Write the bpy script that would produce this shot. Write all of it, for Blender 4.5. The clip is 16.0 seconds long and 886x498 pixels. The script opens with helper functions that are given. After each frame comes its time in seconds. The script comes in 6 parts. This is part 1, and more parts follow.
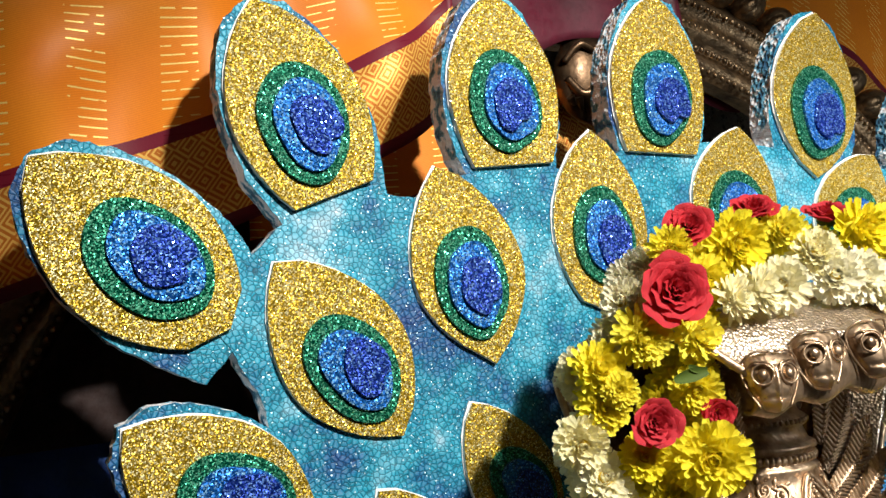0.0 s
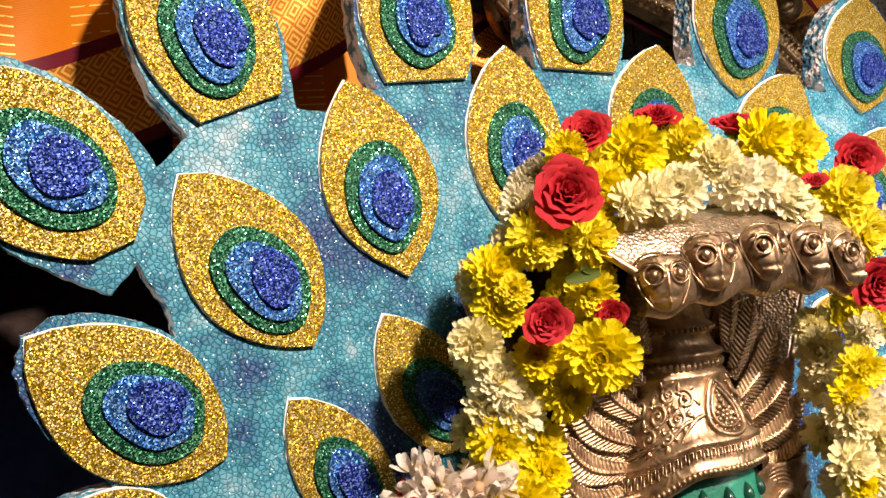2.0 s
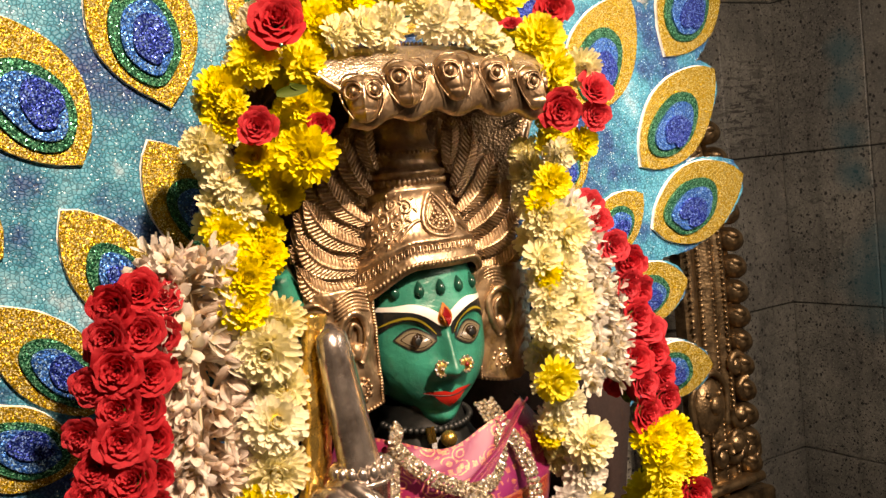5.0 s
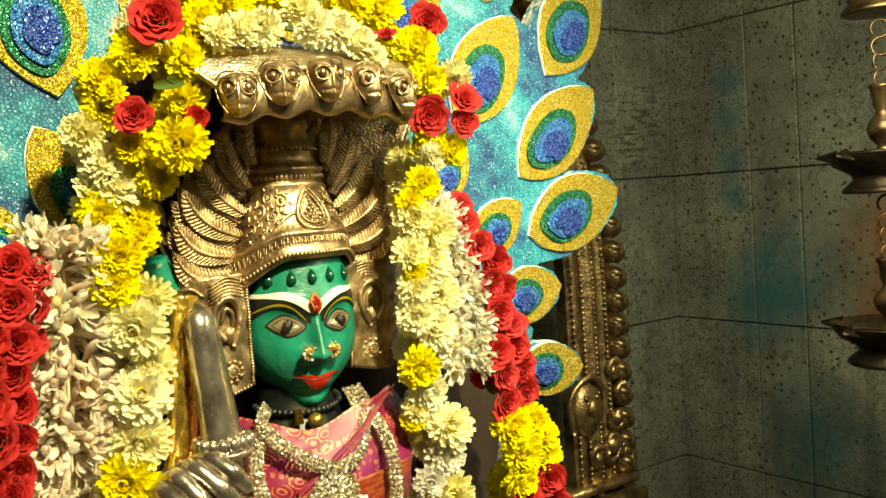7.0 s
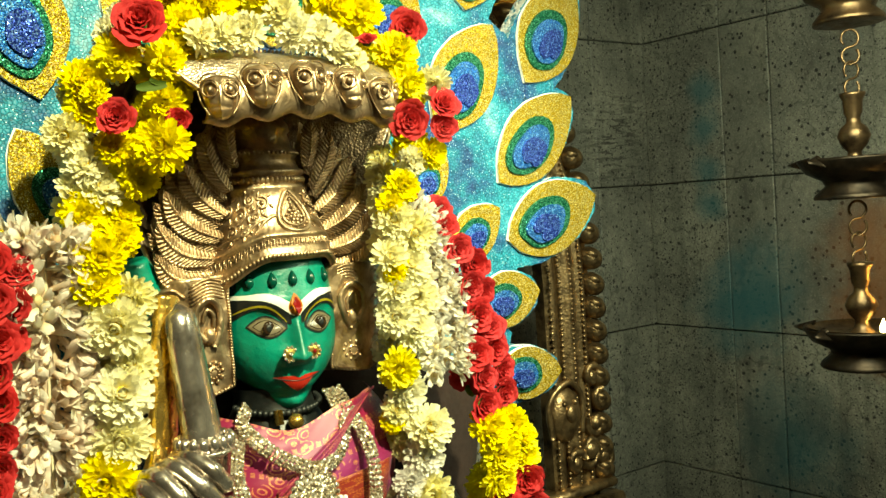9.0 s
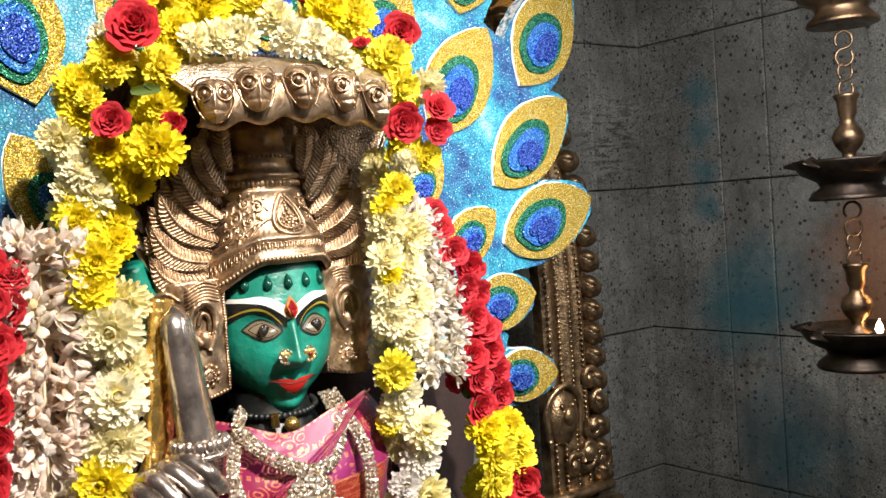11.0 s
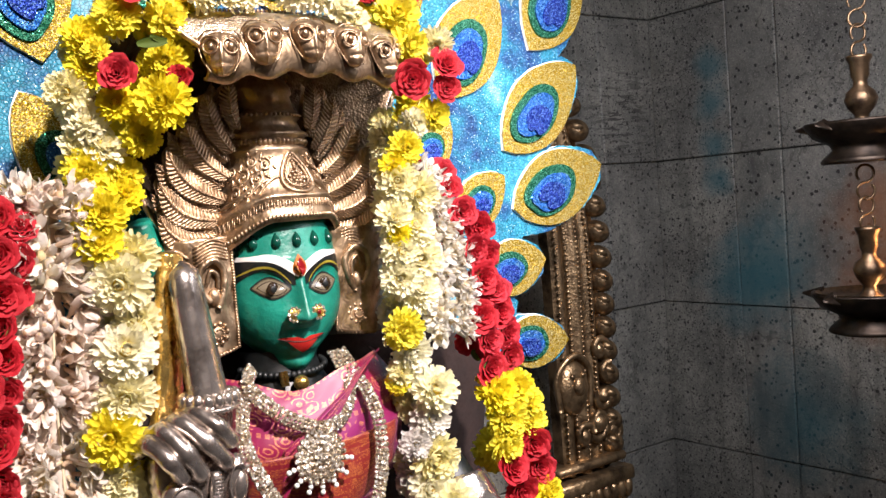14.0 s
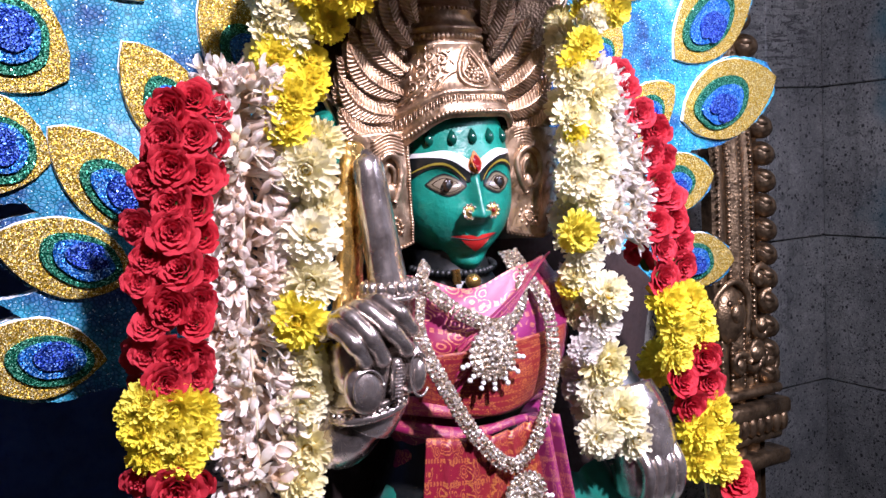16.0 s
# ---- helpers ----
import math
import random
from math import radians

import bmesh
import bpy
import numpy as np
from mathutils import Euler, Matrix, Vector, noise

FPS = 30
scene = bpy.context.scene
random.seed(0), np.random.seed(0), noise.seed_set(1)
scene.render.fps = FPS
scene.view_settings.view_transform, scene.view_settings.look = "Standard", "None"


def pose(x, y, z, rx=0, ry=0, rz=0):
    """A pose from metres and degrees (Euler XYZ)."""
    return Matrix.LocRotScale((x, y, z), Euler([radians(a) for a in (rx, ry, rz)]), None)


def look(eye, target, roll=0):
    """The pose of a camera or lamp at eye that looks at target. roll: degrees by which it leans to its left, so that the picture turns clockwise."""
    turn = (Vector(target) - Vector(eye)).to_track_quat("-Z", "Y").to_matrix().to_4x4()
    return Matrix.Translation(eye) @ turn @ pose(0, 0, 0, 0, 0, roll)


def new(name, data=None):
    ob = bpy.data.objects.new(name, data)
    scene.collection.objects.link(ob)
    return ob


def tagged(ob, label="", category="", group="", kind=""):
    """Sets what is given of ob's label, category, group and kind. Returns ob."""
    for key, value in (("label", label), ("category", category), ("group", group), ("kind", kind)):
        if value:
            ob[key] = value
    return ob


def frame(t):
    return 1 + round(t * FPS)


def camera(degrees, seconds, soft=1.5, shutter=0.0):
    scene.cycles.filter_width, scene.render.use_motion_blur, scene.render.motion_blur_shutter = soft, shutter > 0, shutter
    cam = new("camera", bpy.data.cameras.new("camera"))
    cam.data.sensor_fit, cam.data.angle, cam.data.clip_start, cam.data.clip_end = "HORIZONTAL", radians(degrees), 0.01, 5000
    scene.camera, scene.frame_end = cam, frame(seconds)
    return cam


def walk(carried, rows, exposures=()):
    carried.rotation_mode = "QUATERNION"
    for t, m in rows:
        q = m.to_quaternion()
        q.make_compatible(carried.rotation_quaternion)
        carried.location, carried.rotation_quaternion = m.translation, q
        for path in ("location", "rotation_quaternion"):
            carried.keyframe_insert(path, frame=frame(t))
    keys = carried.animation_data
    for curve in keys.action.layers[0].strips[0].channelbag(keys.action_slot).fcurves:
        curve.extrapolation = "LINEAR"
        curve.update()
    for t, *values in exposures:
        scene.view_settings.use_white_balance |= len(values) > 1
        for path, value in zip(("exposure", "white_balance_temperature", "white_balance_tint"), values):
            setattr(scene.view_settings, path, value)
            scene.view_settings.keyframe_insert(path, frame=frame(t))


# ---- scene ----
cam = camera(52.0, 16.0)
METRES, EYE, TILT, LEAN, TURN = 0.6, 1.5, 5.0, 4.8, -24.0
ROWS = [
    (0.0, 0.0, 0.0, 0.0, 0.0, 0.0, -0.0),
    (0.5, 0.0166, 0.0113, -0.0155, -0.03, -0.27, 0.05),
    (1.0, 0.0387, 0.0178, -0.0382, -0.02, -0.88, 0.18),
    (1.5, 0.0727, 0.0139, -0.0581, -0.24, -2.13, 0.38),
    (2.0, 0.1073, -0.0134, -0.0624, -1.1, -2.85, 0.53),
    (2.5, 0.1449, -0.0533, -0.0746, -2.32, -3.8, 0.73),
    (3.0, 0.1767, -0.1109, -0.09, -3.46, -5.22, 0.92),
    (3.5, 0.2129, -0.1619, -0.1127, -4.6, -6.35, 1.02),
    (4.0, 0.2586, -0.2032, -0.1404, -5.53, -7.51, 0.99),
    (4.5, 0.3012, -0.249, -0.167, -6.39, -7.99, 0.92),
    (5.0, 0.3471, -0.2918, -0.1941, -7.39, -8.26, 0.61),
    (7.5, 0.442, -0.4338, -0.229, -12.09, -6.8, -2.16),
    (8.0, 0.4367, -0.4366, -0.2404, -12.34, -6.75, -2.14),
    (8.5, 0.433, -0.4391, -0.2427, -12.56, -6.5, -2.13),
    (9.0, 0.4343, -0.4497, -0.2378, -12.77, -6.24, -2.1),
    (11.5, 0.446, -0.458, -0.2434, -12.75, -5.93, -1.69),
    (12.0, 0.4501, -0.4603, -0.2447, -12.69, -5.93, -1.53),
    (12.5, 0.4547, -0.4605, -0.247, -12.66, -5.91, -1.42),
    (13.0, 0.4591, -0.4586, -0.2535, -12.61, -5.97, -1.35),
    (13.5, 0.4594, -0.4612, -0.2631, -12.45, -6.05, -1.33),
    (14.0, 0.4456, -0.4546, -0.3024, -12.26, -6.64, -1.47),
    (14.5, 0.4316, -0.4403, -0.359, -11.75, -8.59, -1.83),
    (15.0, 0.41, -0.4399, -0.3918, -9.37, -9.43, -1.79),
    (15.5, 0.3678, -0.4304, -0.3961, -5.75, -10.06, -1.63),
    (16.0, 0.3494, -0.4214, -0.3954, -4.56, -10.32, -1.87),
]
walk(cam, [(t, pose(0, 0, EYE, TILT, LEAN, TURN) @ pose(METRES * x, METRES * y, METRES * z, 90 + pitch, roll, yaw)) for t, x, y, z, yaw, pitch, roll in ROWS],
     [(0.0, -0.40, 6350, 10), (1.0, -0.42, 6700, 13), (1.6, -0.42, 7900, 24), (2.5, -0.42, 8300, 27), (2.9, -0.46, 8500, 25), (4.5, -0.38, 9600, 24), (5.2, -0.30, 10200, 29), (7.3, -0.06, 13400, -22),
      (9.2, -0.05, 9700, -24), (11.3, 0.0, 6600, 18), (14.5, 0.0, 6500, 22), (15.4, 0.06, 6350, 27), (16.0, 0.08, 5600, 37)])

# ---- light ----
world = bpy.data.worlds.new("world")
scene.world = world
world.use_nodes = True
world.node_tree.nodes["Background"].inputs[0].default_value = (0.9, 0.95, 1.0, 1)
world.node_tree.nodes["Background"].inputs[1].default_value = 0.035


def area_lamp(name, eye, target, size, watts, colour):
    data = bpy.data.lights.new(name, "AREA")
    data.shape, data.size, data.energy, data.color = "DISK", size, watts, colour
    ob = new(name, data)
    ob.matrix_world = look(eye, target)
    return ob


# the shrine's flood lamp in front of the statue, high up; an added soft fill with no source of its own; the wall's
# small cool lamp
data = bpy.data.lights.new("flood_lamp", "SPOT")
data.energy, data.color, data.shadow_soft_size, data.spot_size, data.spot_blend = 490.0, (1.0, 0.94, 0.85), 0.05, radians(46), 0.65
new("flood_lamp", data).matrix_world = look((0.60, -1.00, 2.62), (0.525, 0.66, 1.31))
area_lamp("room_lamp", (0.2, -1.3, 2.75), (0.5, 0.5, 1.2), 0.9, 2.4, (1.0, 0.95, 0.9))
area_lamp("wall_lamp", (1.10, 0.10, 1.60), (1.97, 0.84, 0.48), 0.5, 12.5, (0.92, 0.97, 1.0))


# ---- materials ----
class Mat:
    """A node material built step by step."""

    def __init__(self, name, rough=0.6, metal=0.0, colour=(0.5, 0.5, 0.5), spec=0.5):
        self.m = bpy.data.materials.new(name)
        self.m.use_nodes = True
        self.t = self.m.node_tree
        self.b = self.t.nodes["Principled BSDF"]
        self.b.inputs["Roughness"].default_value = rough
        self.b.inputs["Metallic"].default_value = metal
        self.b.inputs["Base Color"].default_value = (*colour, 1)
        self.b.inputs["Specular IOR Level"].default_value = spec
        self.co = None

    def node(self, kind, **inputs):
        n = self.t.nodes.new(kind)
        for key, value in inputs.items():
            sock = n.inputs[key.replace("_", " ")]
            if isinstance(value, bpy.types.NodeSocket):
                self.t.links.new(value, sock)
            else:
                sock.default_value = value
        return n

    def coord(self, kind="Object"):
        if self.co is None:
            self.co = self.t.nodes.new("ShaderNodeTexCoord")
        return self.co.outputs[kind]

    def noise(self, scale, detail=4.0, rough=0.6, vector=None):
        return self.node("ShaderNodeTexNoise", Vector=vector or self.coord(), Scale=scale, Detail=detail, Roughness=rough)

    def voronoi(self, scale, feature="F1", vector=None):
        n = self.node("ShaderNodeTexVoronoi", Vector=vector or self.coord(), Scale=scale)
        n.feature = feature
        return n

    def ramp(self, fac, stops):
        n = self.node("ShaderNodeValToRGB", Fac=fac)
        r = n.color_ramp
        while len(r.elements) < len(stops):
            r.elements.new(0.5)
        for e, (p, c) in zip(r.elements, stops):
            e.position, e.color = p, (*c, 1) if len(c) == 3 else c
        return n.outputs["Color"]

    def mix(self, fac, a, b, blend="MIX"):
        n = self.t.nodes.new("ShaderNodeMix")
        n.data_type, n.blend_type = "RGBA", blend
        for sock, value in ((n.inputs[0], fac), (n.inputs[6], a), (n.inputs[7], b)):
            if isinstance(value, bpy.types.NodeSocket):
                self.t.links.new(value, sock)
            else:
                sock.default_value = value if not isinstance(value, (tuple, list)) or len(value) == 4 else (*value, 1)
        return n.outputs[2]

    def maths(self, op, a, b=0.0, c=0.0):
        n = self.t.nodes.new("ShaderNodeMath")
        n.operation = op
        for sock, value in zip(n.inputs, (a, b, c)):
            if isinstance(value, bpy.types.NodeSocket):
                self.t.links.new(value, sock)
            else:
                sock.default_value = value
        return n.outputs[0]

    def random(self):
        return self.t.nodes.new("ShaderNodeObjectInfo").outputs["Random"]

    def set(self, key, value):
        if isinstance(value, bpy.types.NodeSocket):
            self.t.links.new(value, self.b.inputs[key])
        else:
            self.b.inputs[key].default_value = value
        return self

    def bump(self, height, strength, distance):
        n = self.node("ShaderNodeBump", Height=height, Strength=strength, Distance=distance)
        if self.b.inputs["Normal"].is_linked:
            self.t.links.new(self.b.inputs["Normal"].links[0].from_socket, n.inputs["Normal"])
        return self.set("Normal", n.outputs[0])


def glitter(name, deep, mid, bright, scale=1080.0):
    """Glitter foam: tiny flakes, each tilted and toned its own way."""
    m = Mat(name, 0.38, 0.65)
    cell = m.voronoi(scale)
    tone = m.node("ShaderNodeSeparateColor", Color=cell.outputs["Color"]).outputs
    m.set("Base Color", m.ramp(tone[0], [(0.0, deep), (0.35, mid), (0.74, mid), (0.86, bright), (1.0, [min(1, v * 1.2 + 0.1) for v in bright])]))
    m.set("Roughness", m.ramp(tone[1], [(0.0, (0.12,) * 3), (0.4, (0.3,) * 3), (1.0, (0.55,) * 3)]))
    geo = m.t.nodes.new("ShaderNodeNewGeometry")
    off = m.node("ShaderNodeVectorMath")
    off.operation = "SUBTRACT"
    m.t.links.new(cell.outputs["Color"], off.inputs[0])
    off.inputs[1].default_value = (0.5, 0.5, 0.5)
    tilt = m.node("ShaderNodeVectorMath")
    tilt.operation = "SCALE"
    m.t.links.new(off.outputs[0], tilt.inputs[0])
    tilt.inputs["Scale"].default_value = 0.9
    add = m.node("ShaderNodeVectorMath")
    m.t.links.new(geo.outputs["Normal"], add.inputs[0])
    m.t.links.new(tilt.outputs[0], add.inputs[1])
    nrm = m.node("ShaderNodeVectorMath")
    nrm.operation = "NORMALIZE"
    m.t.links.new(add.outputs[0], nrm.inputs[0])
    m.set("Normal", nrm.outputs[0])
    return m.m


GOLD = glitter("gold_glitter", (0.22, 0.135, 0.006), (0.40, 0.262, 0.014), (0.98, 0.86, 0.44))
GREEN = glitter("green_glitter", (0.0, 0.04, 0.020), (0.0, 0.105, 0.055), (0.12, 0.48, 0.30), 900)
SKY = glitter("blue_glitter", (0.004, 0.05, 0.24), (0.008, 0.12, 0.44), (0.22, 0.52, 0.95), 800)
NAVY = glitter("navy_glitter", (0.003, 0.012, 0.12), (0.006, 0.032, 0.28), (0.14, 0.32, 0.90), 800)


def foam_material():
    m = Mat("painted_foam", 0.5, 0.0, spec=0.3)
    cells = m.voronoi(225.0, "DISTANCE_TO_EDGE")
    patch = m.noise(7.0, 6.0, 0.65)
    fine = m.noise(26.0, 3.0)
    f = m.maths("ADD", m.maths("MULTIPLY", patch.outputs[0], 0.72), m.maths("MULTIPLY", fine.outputs[0], 0.28))
    col = m.ramp(f, [(0.395, (0.002, 0.048, 0.200)), (0.45, (0.003, 0.120, 0.290)), (0.495, (0.004, 0.210, 0.345)),
                     (0.54, (0.015, 0.315, 0.465)), (0.585, (0.10, 0.41, 0.56)), (0.65, (0.42, 0.62, 0.74))])
    edge = m.ramp(cells.outputs["Distance"], [(0.0, (0.22,) * 3), (0.11, (0.92,) * 3), (0.2, (1.0,) * 3)])
    cell = m.voronoi(225.0)
    tone = m.node("ShaderNodeSeparateColor", Color=cell.outputs["Color"]).outputs
    vary = m.ramp(tone[0], [(0.0, (0.72,) * 3), (1.0, (1.0,) * 3)])
    m.set("Base Color", m.mix(0.8, m.mix(0.9, m.mix(m.ramp(cells.outputs["Distance"], [(0.12, (0,) * 3), (0.4, (0.14,) * 3)]), col, (0.55, 0.68, 0.80, 1)), edge, "MULTIPLY"), vary, "MULTIPLY"))
    flake = m.voronoi(620.0)
    pick = m.node("ShaderNodeSeparateColor", Color=flake.outputs["Color"]).outputs
    dust = m.maths("MULTIPLY", m.maths("GREATER_THAN", pick[0], 0.945), m.maths("LESS_THAN", flake.outputs["Distance"], 0.42))
    painted = m.b.inputs["Base Color"].links[0].from_socket
    m.set("Base Color", m.mix(dust, painted, (0.62, 0.82, 0.90, 1)))
    m.set("Metallic", m.maths("MULTIPLY", dust, 0.6))
    m.bump(m.ramp(cells.outputs["Distance"], [(0.0, (0,) * 3), (0.2, (1,) * 3)]), 0.4, 0.001)
    return m.m


FOAM = foam_material()


def foam_edge_material():
    m = Mat("cut_foam", 0.8)
    n = m.noise(60.0, 5.0)
    m.set("Base Color", m.ramp(n.outputs[0], [(0.38, (0.02, 0.09, 0.18)), (0.47, (0.12, 0.36, 0.5)), (0.52, (0.82, 0.84, 0.86))]))
    m.bump(m.voronoi(190.0).outputs["Distance"], 0.9, 0.003)
    return m.m


FOAM_EDGE = foam_edge_material()


def silver_material(name, light, dark, rough, relief=0.0, scale=300.0, chased=0.0):
    m = Mat(name, rough, 0.92)
    n = m.noise(38.0, 6.0)
    m.set("Base Color", m.ramp(n.outputs[0], [(0.32, dark), (0.58, light)]))
    m.set("Roughness", m.ramp(m.noise(90.0, 4.0).outputs[0], [(0.3, (rough * 0.75,) * 3), (0.7, (rough * 1.35,) * 3)]))
    m.bump(m.noise(120.0, 3.0).outputs[0], 0.35, 0.0012)
    if chased:
        wave = m.node("ShaderNodeTexWave", Vector=m.coord(), Scale=chased, Distortion=14.0, Detail=1.5, Detail_Scale=1.2)
        m.bump(wave.outputs["Fac"], 0.22, 0.0010)
    if relief:
        v = m.voronoi(scale, "F1")
        m.bump(v.outputs["Distance"], relief, 0.0022)
    return m.m


SILVER = silver_material("beaten_silver", (0.58, 0.42, 0.275), (0.20, 0.125, 0.07), 0.40, chased=46.0)
TARNISH = silver_material("tarnished_silver", (0.17, 0.155, 0.14), (0.06, 0.055, 0.05), 0.42)
SCALES = silver_material("scaled_silver", (0.76, 0.64, 0.52), (0.38, 0.28, 0.19), 0.36, 0.55, 340.0)
# darker copy of the scaled silver: the hood's inner shade put into the colour
SHADED_SILVER = silver_material("shaded_silver", (0.26, 0.18, 0.11), (0.07, 0.045, 0.028), 0.38, 0.5, 340.0)
BRASS_DARK = silver_material("old_bronze", (0.31, 0.21, 0.115), (0.08, 0.052, 0.030), 0.38, 0.28, 210.0)
STEEL = silver_material("plain_silver", (0.74, 0.66, 0.60), (0.28, 0.23, 0.20), 0.22)
BRASS = silver_material("worn_brass", (0.15, 0.092, 0.050), (0.04, 0.025, 0.016), 0.36)
IRON = silver_material("blackened_brass", (0.040, 0.028, 0.020), (0.012, 0.009, 0.007), 0.40)
GILT = silver_material("gold_metal", (0.90, 0.62, 0.20), (0.6, 0.36, 0.08), 0.25)


def petal_material(name, a, b, deep, spread=0.9):
    """Petal: tone by object and along the petal's own length (u of the map)."""
    m = Mat(name, 0.55, 0.0, spec=0.3)
    uv = m.node("ShaderNodeSeparateXYZ", Vector=m.coord("UV")).outputs
    base = m.mix(m.random(), (*a, 1), (*b, 1))
    col = m.mix(m.ramp(uv[1], [(0.0, (1,) * 3), (spread, (0,) * 3)]), base, (*deep, 1))
    col = m.mix(m.ramp(m.noise(7.0, 3.0).outputs[0], [(0.35, (0.0,) * 3), (0.75, (0.14,) * 3)]), col, (*[c * 0.62 for c in deep], 1))
    m.set("Base Color", col)
    m.bump(m.noise(26.0, 2.0).outputs[0], 0.3, 0.02)
    thin = m.node("ShaderNodeBsdfTranslucent", Color=col)
    both = m.node("ShaderNodeMixShader", Fac=0.36)
    m.t.links.new(m.b.outputs[0], both.inputs[1])
    m.t.links.new(thin.outputs[0], both.inputs[2])
    m.t.links.new(both.outputs[0], m.t.nodes["Material Output"].inputs[0])
    return m.m


YELLOW = petal_material("yellow_petal", (0.96, 0.84, 0.03), (0.96, 0.88, 0.11), (0.94, 0.73, 0.012), 0.36)
CREAM = petal_material("cream_petal", (0.97, 0.91, 0.54), (0.97, 0.94, 0.76), (0.95, 0.80, 0.08), 0.58)
WHITE = petal_material("white_petal", (0.88, 0.85, 0.74), (0.90, 0.87, 0.84), (0.70, 0.55, 0.30), 0.5)
RED = petal_material("red_petal", (0.58, 0.022, 0.034), (0.64, 0.042, 0.060), (0.22, 0.003, 0.008), 0.72)
PINKBUD = petal_material("tuberose_bud", (0.94, 0.80, 0.70), (0.95, 0.88, 0.82), (0.66, 0.46, 0.28), 0.6)
LEAF = Mat("leaf", 0.7, 0.0, (0.055, 0.085, 0.012), 0.2).m
POLLEN = Mat("pollen", 0.8, 0.0, (0.72, 0.50, 0.02)).m
THREAD = Mat("cotton_thread", 0.9, 0.0, (0.6, 0.52, 0.36)).m


def paint(name, c, rough=0.35, vary=0.35, dark=0.55):
    m = Mat(name, rough)
    n = m.noise(24.0, 6.0)
    worn = m.noise(85.0, 6.0, 0.7)
    col = m.ramp(n.outputs[0], [(0.3, [v * dark for v in c]), (0.6, c)])
    m.set("Base Color", m.mix(m.ramp(worn.outputs[0], [(0.58, (0,) * 3), (0.72, (0.55,) * 3)]), col, [v * dark * 0.6 for v in c] + [1]))
    m.set("Roughness", m.ramp(worn.outputs[0], [(0.3, (rough * 0.8,) * 3), (0.7, (min(1, rough * 1.5),) * 3)]))
    m.bump(m.noise(75.0, 4.0).outputs[0], vary, 0.0015)
    return m.m


SKIN = paint("green_paint", (0.003, 0.225, 0.158), 0.33, 1.0, 0.55)
LIPS = paint("red_paint", (0.45, 0.02, 0.014), 0.3)
INK = paint("black_paint", (0.008, 0.010, 0.010), 0.4)
CHALK = paint("white_paint", (0.80, 0.80, 0.76), 0.5, 0.3, 0.85)
BROWLINE = paint("ochre_paint", (0.35, 0.28, 0.03), 0.4)
EYEWHITE = paint("eye_enamel", (0.175, 0.145, 0.10), 0.15, 0.1, 0.8)
LID = paint("lid_enamel", (0.13, 0.11, 0.062), 0.25, 0.1, 0.7)
IRIS = paint("iris_enamel", (0.03, 0.018, 0.010), 0.1, 0.05)
DROP = paint("dark_green_enamel", (0.002, 0.06, 0.04), 0.12, 0.05)
SAFFRON = paint("orange_paint", (0.42, 0.13, 0.012), 0.35, 0.2, 0.7)
RUBY = paint("maroon_enamel", (0.22, 0.01, 0.012), 0.15, 0.1)


def jewel_material():
    m = Mat("paste_stones", 0.14, 0.75, (0.8, 0.76, 0.7), 0.8)
    cell = m.voronoi(420.0)
    tone = m.node("ShaderNodeSeparateColor", Color=cell.outputs["Color"]).outputs
    m.set("Base Color", m.ramp(tone[0], [(0.0, (0.26, 0.17, 0.08)), (0.5, (0.66, 0.56, 0.42)), (1.0, (0.97, 0.95, 0.90))]))
    m.bump(cell.outputs["Distance"], 0.9, 0.002)
    return m.m


JEWEL = jewel_material()


def silk(name, main, second, zari, gold=0.45):
    """Shot silk: two tones over broad patches, fine weft lines, rows of small stamps and gold brocade scrolls."""
    m = Mat(name, 0.38, 0.0, spec=0.45)
    uv = m.coord("UV")
    xyz = m.node("ShaderNodeSeparateXYZ", Vector=uv).outputs
    shot = m.noise(7.0, 2.0)
    base = m.mix(m.ramp(shot.outputs[0], [(0.38, (0,) * 3), (0.62, (1,) * 3)]), (*main, 1), (*second, 1))
    motif = m.voronoi(22.0, "F1", uv)
    ring = m.maths("PINGPONG", m.maths("ADD", m.maths("MULTIPLY", motif.outputs["Distance"], 3.6), m.maths("MULTIPLY", m.noise(30.0, 1.0, vector=uv).outputs[0], 0.7)), 0.5)
    scroll = m.maths("GREATER_THAN", ring, 0.33)
    keep = m.maths("GREATER_THAN", m.node("ShaderNodeSeparateColor", Color=motif.outputs["Color"]).outputs[0], 1 - gold)
    stamp = m.maths("MULTIPLY", m.maths("LESS_THAN", m.maths("PINGPONG", xyz[1], 0.045), 0.009), m.maths("LESS_THAN", m.maths("PINGPONG", xyz[0], 0.012), 0.0065))
    fac = m.maths("MAXIMUM", m.maths("MULTIPLY", scroll, keep), m.maths("MULTIPLY", stamp, 0.8))
    worn = m.maths("MULTIPLY", fac, m.ramp(m.noise(160.0, 2.0, vector=uv).outputs[0], [(0.35, (0.15,) * 3), (0.65, (0.72,) * 3)]))
    m.set("Base Color", m.mix(worn, base, (*zari, 1)))
    m.set("Metallic", m.maths("MULTIPLY", worn, 0.5))
    m.set("Sheen Weight", 0.08)
    m.set("Sheen Tint", (1.0, 0.45, 0.75, 1))
    m.bump(m.node("ShaderNodeTexWave", Vector=uv, Scale=110.0, Distortion=0.6).outputs["Fac"], 0.18, 0.0006)
    m.bump(worn, 0.3, 0.0005)
    return m.m


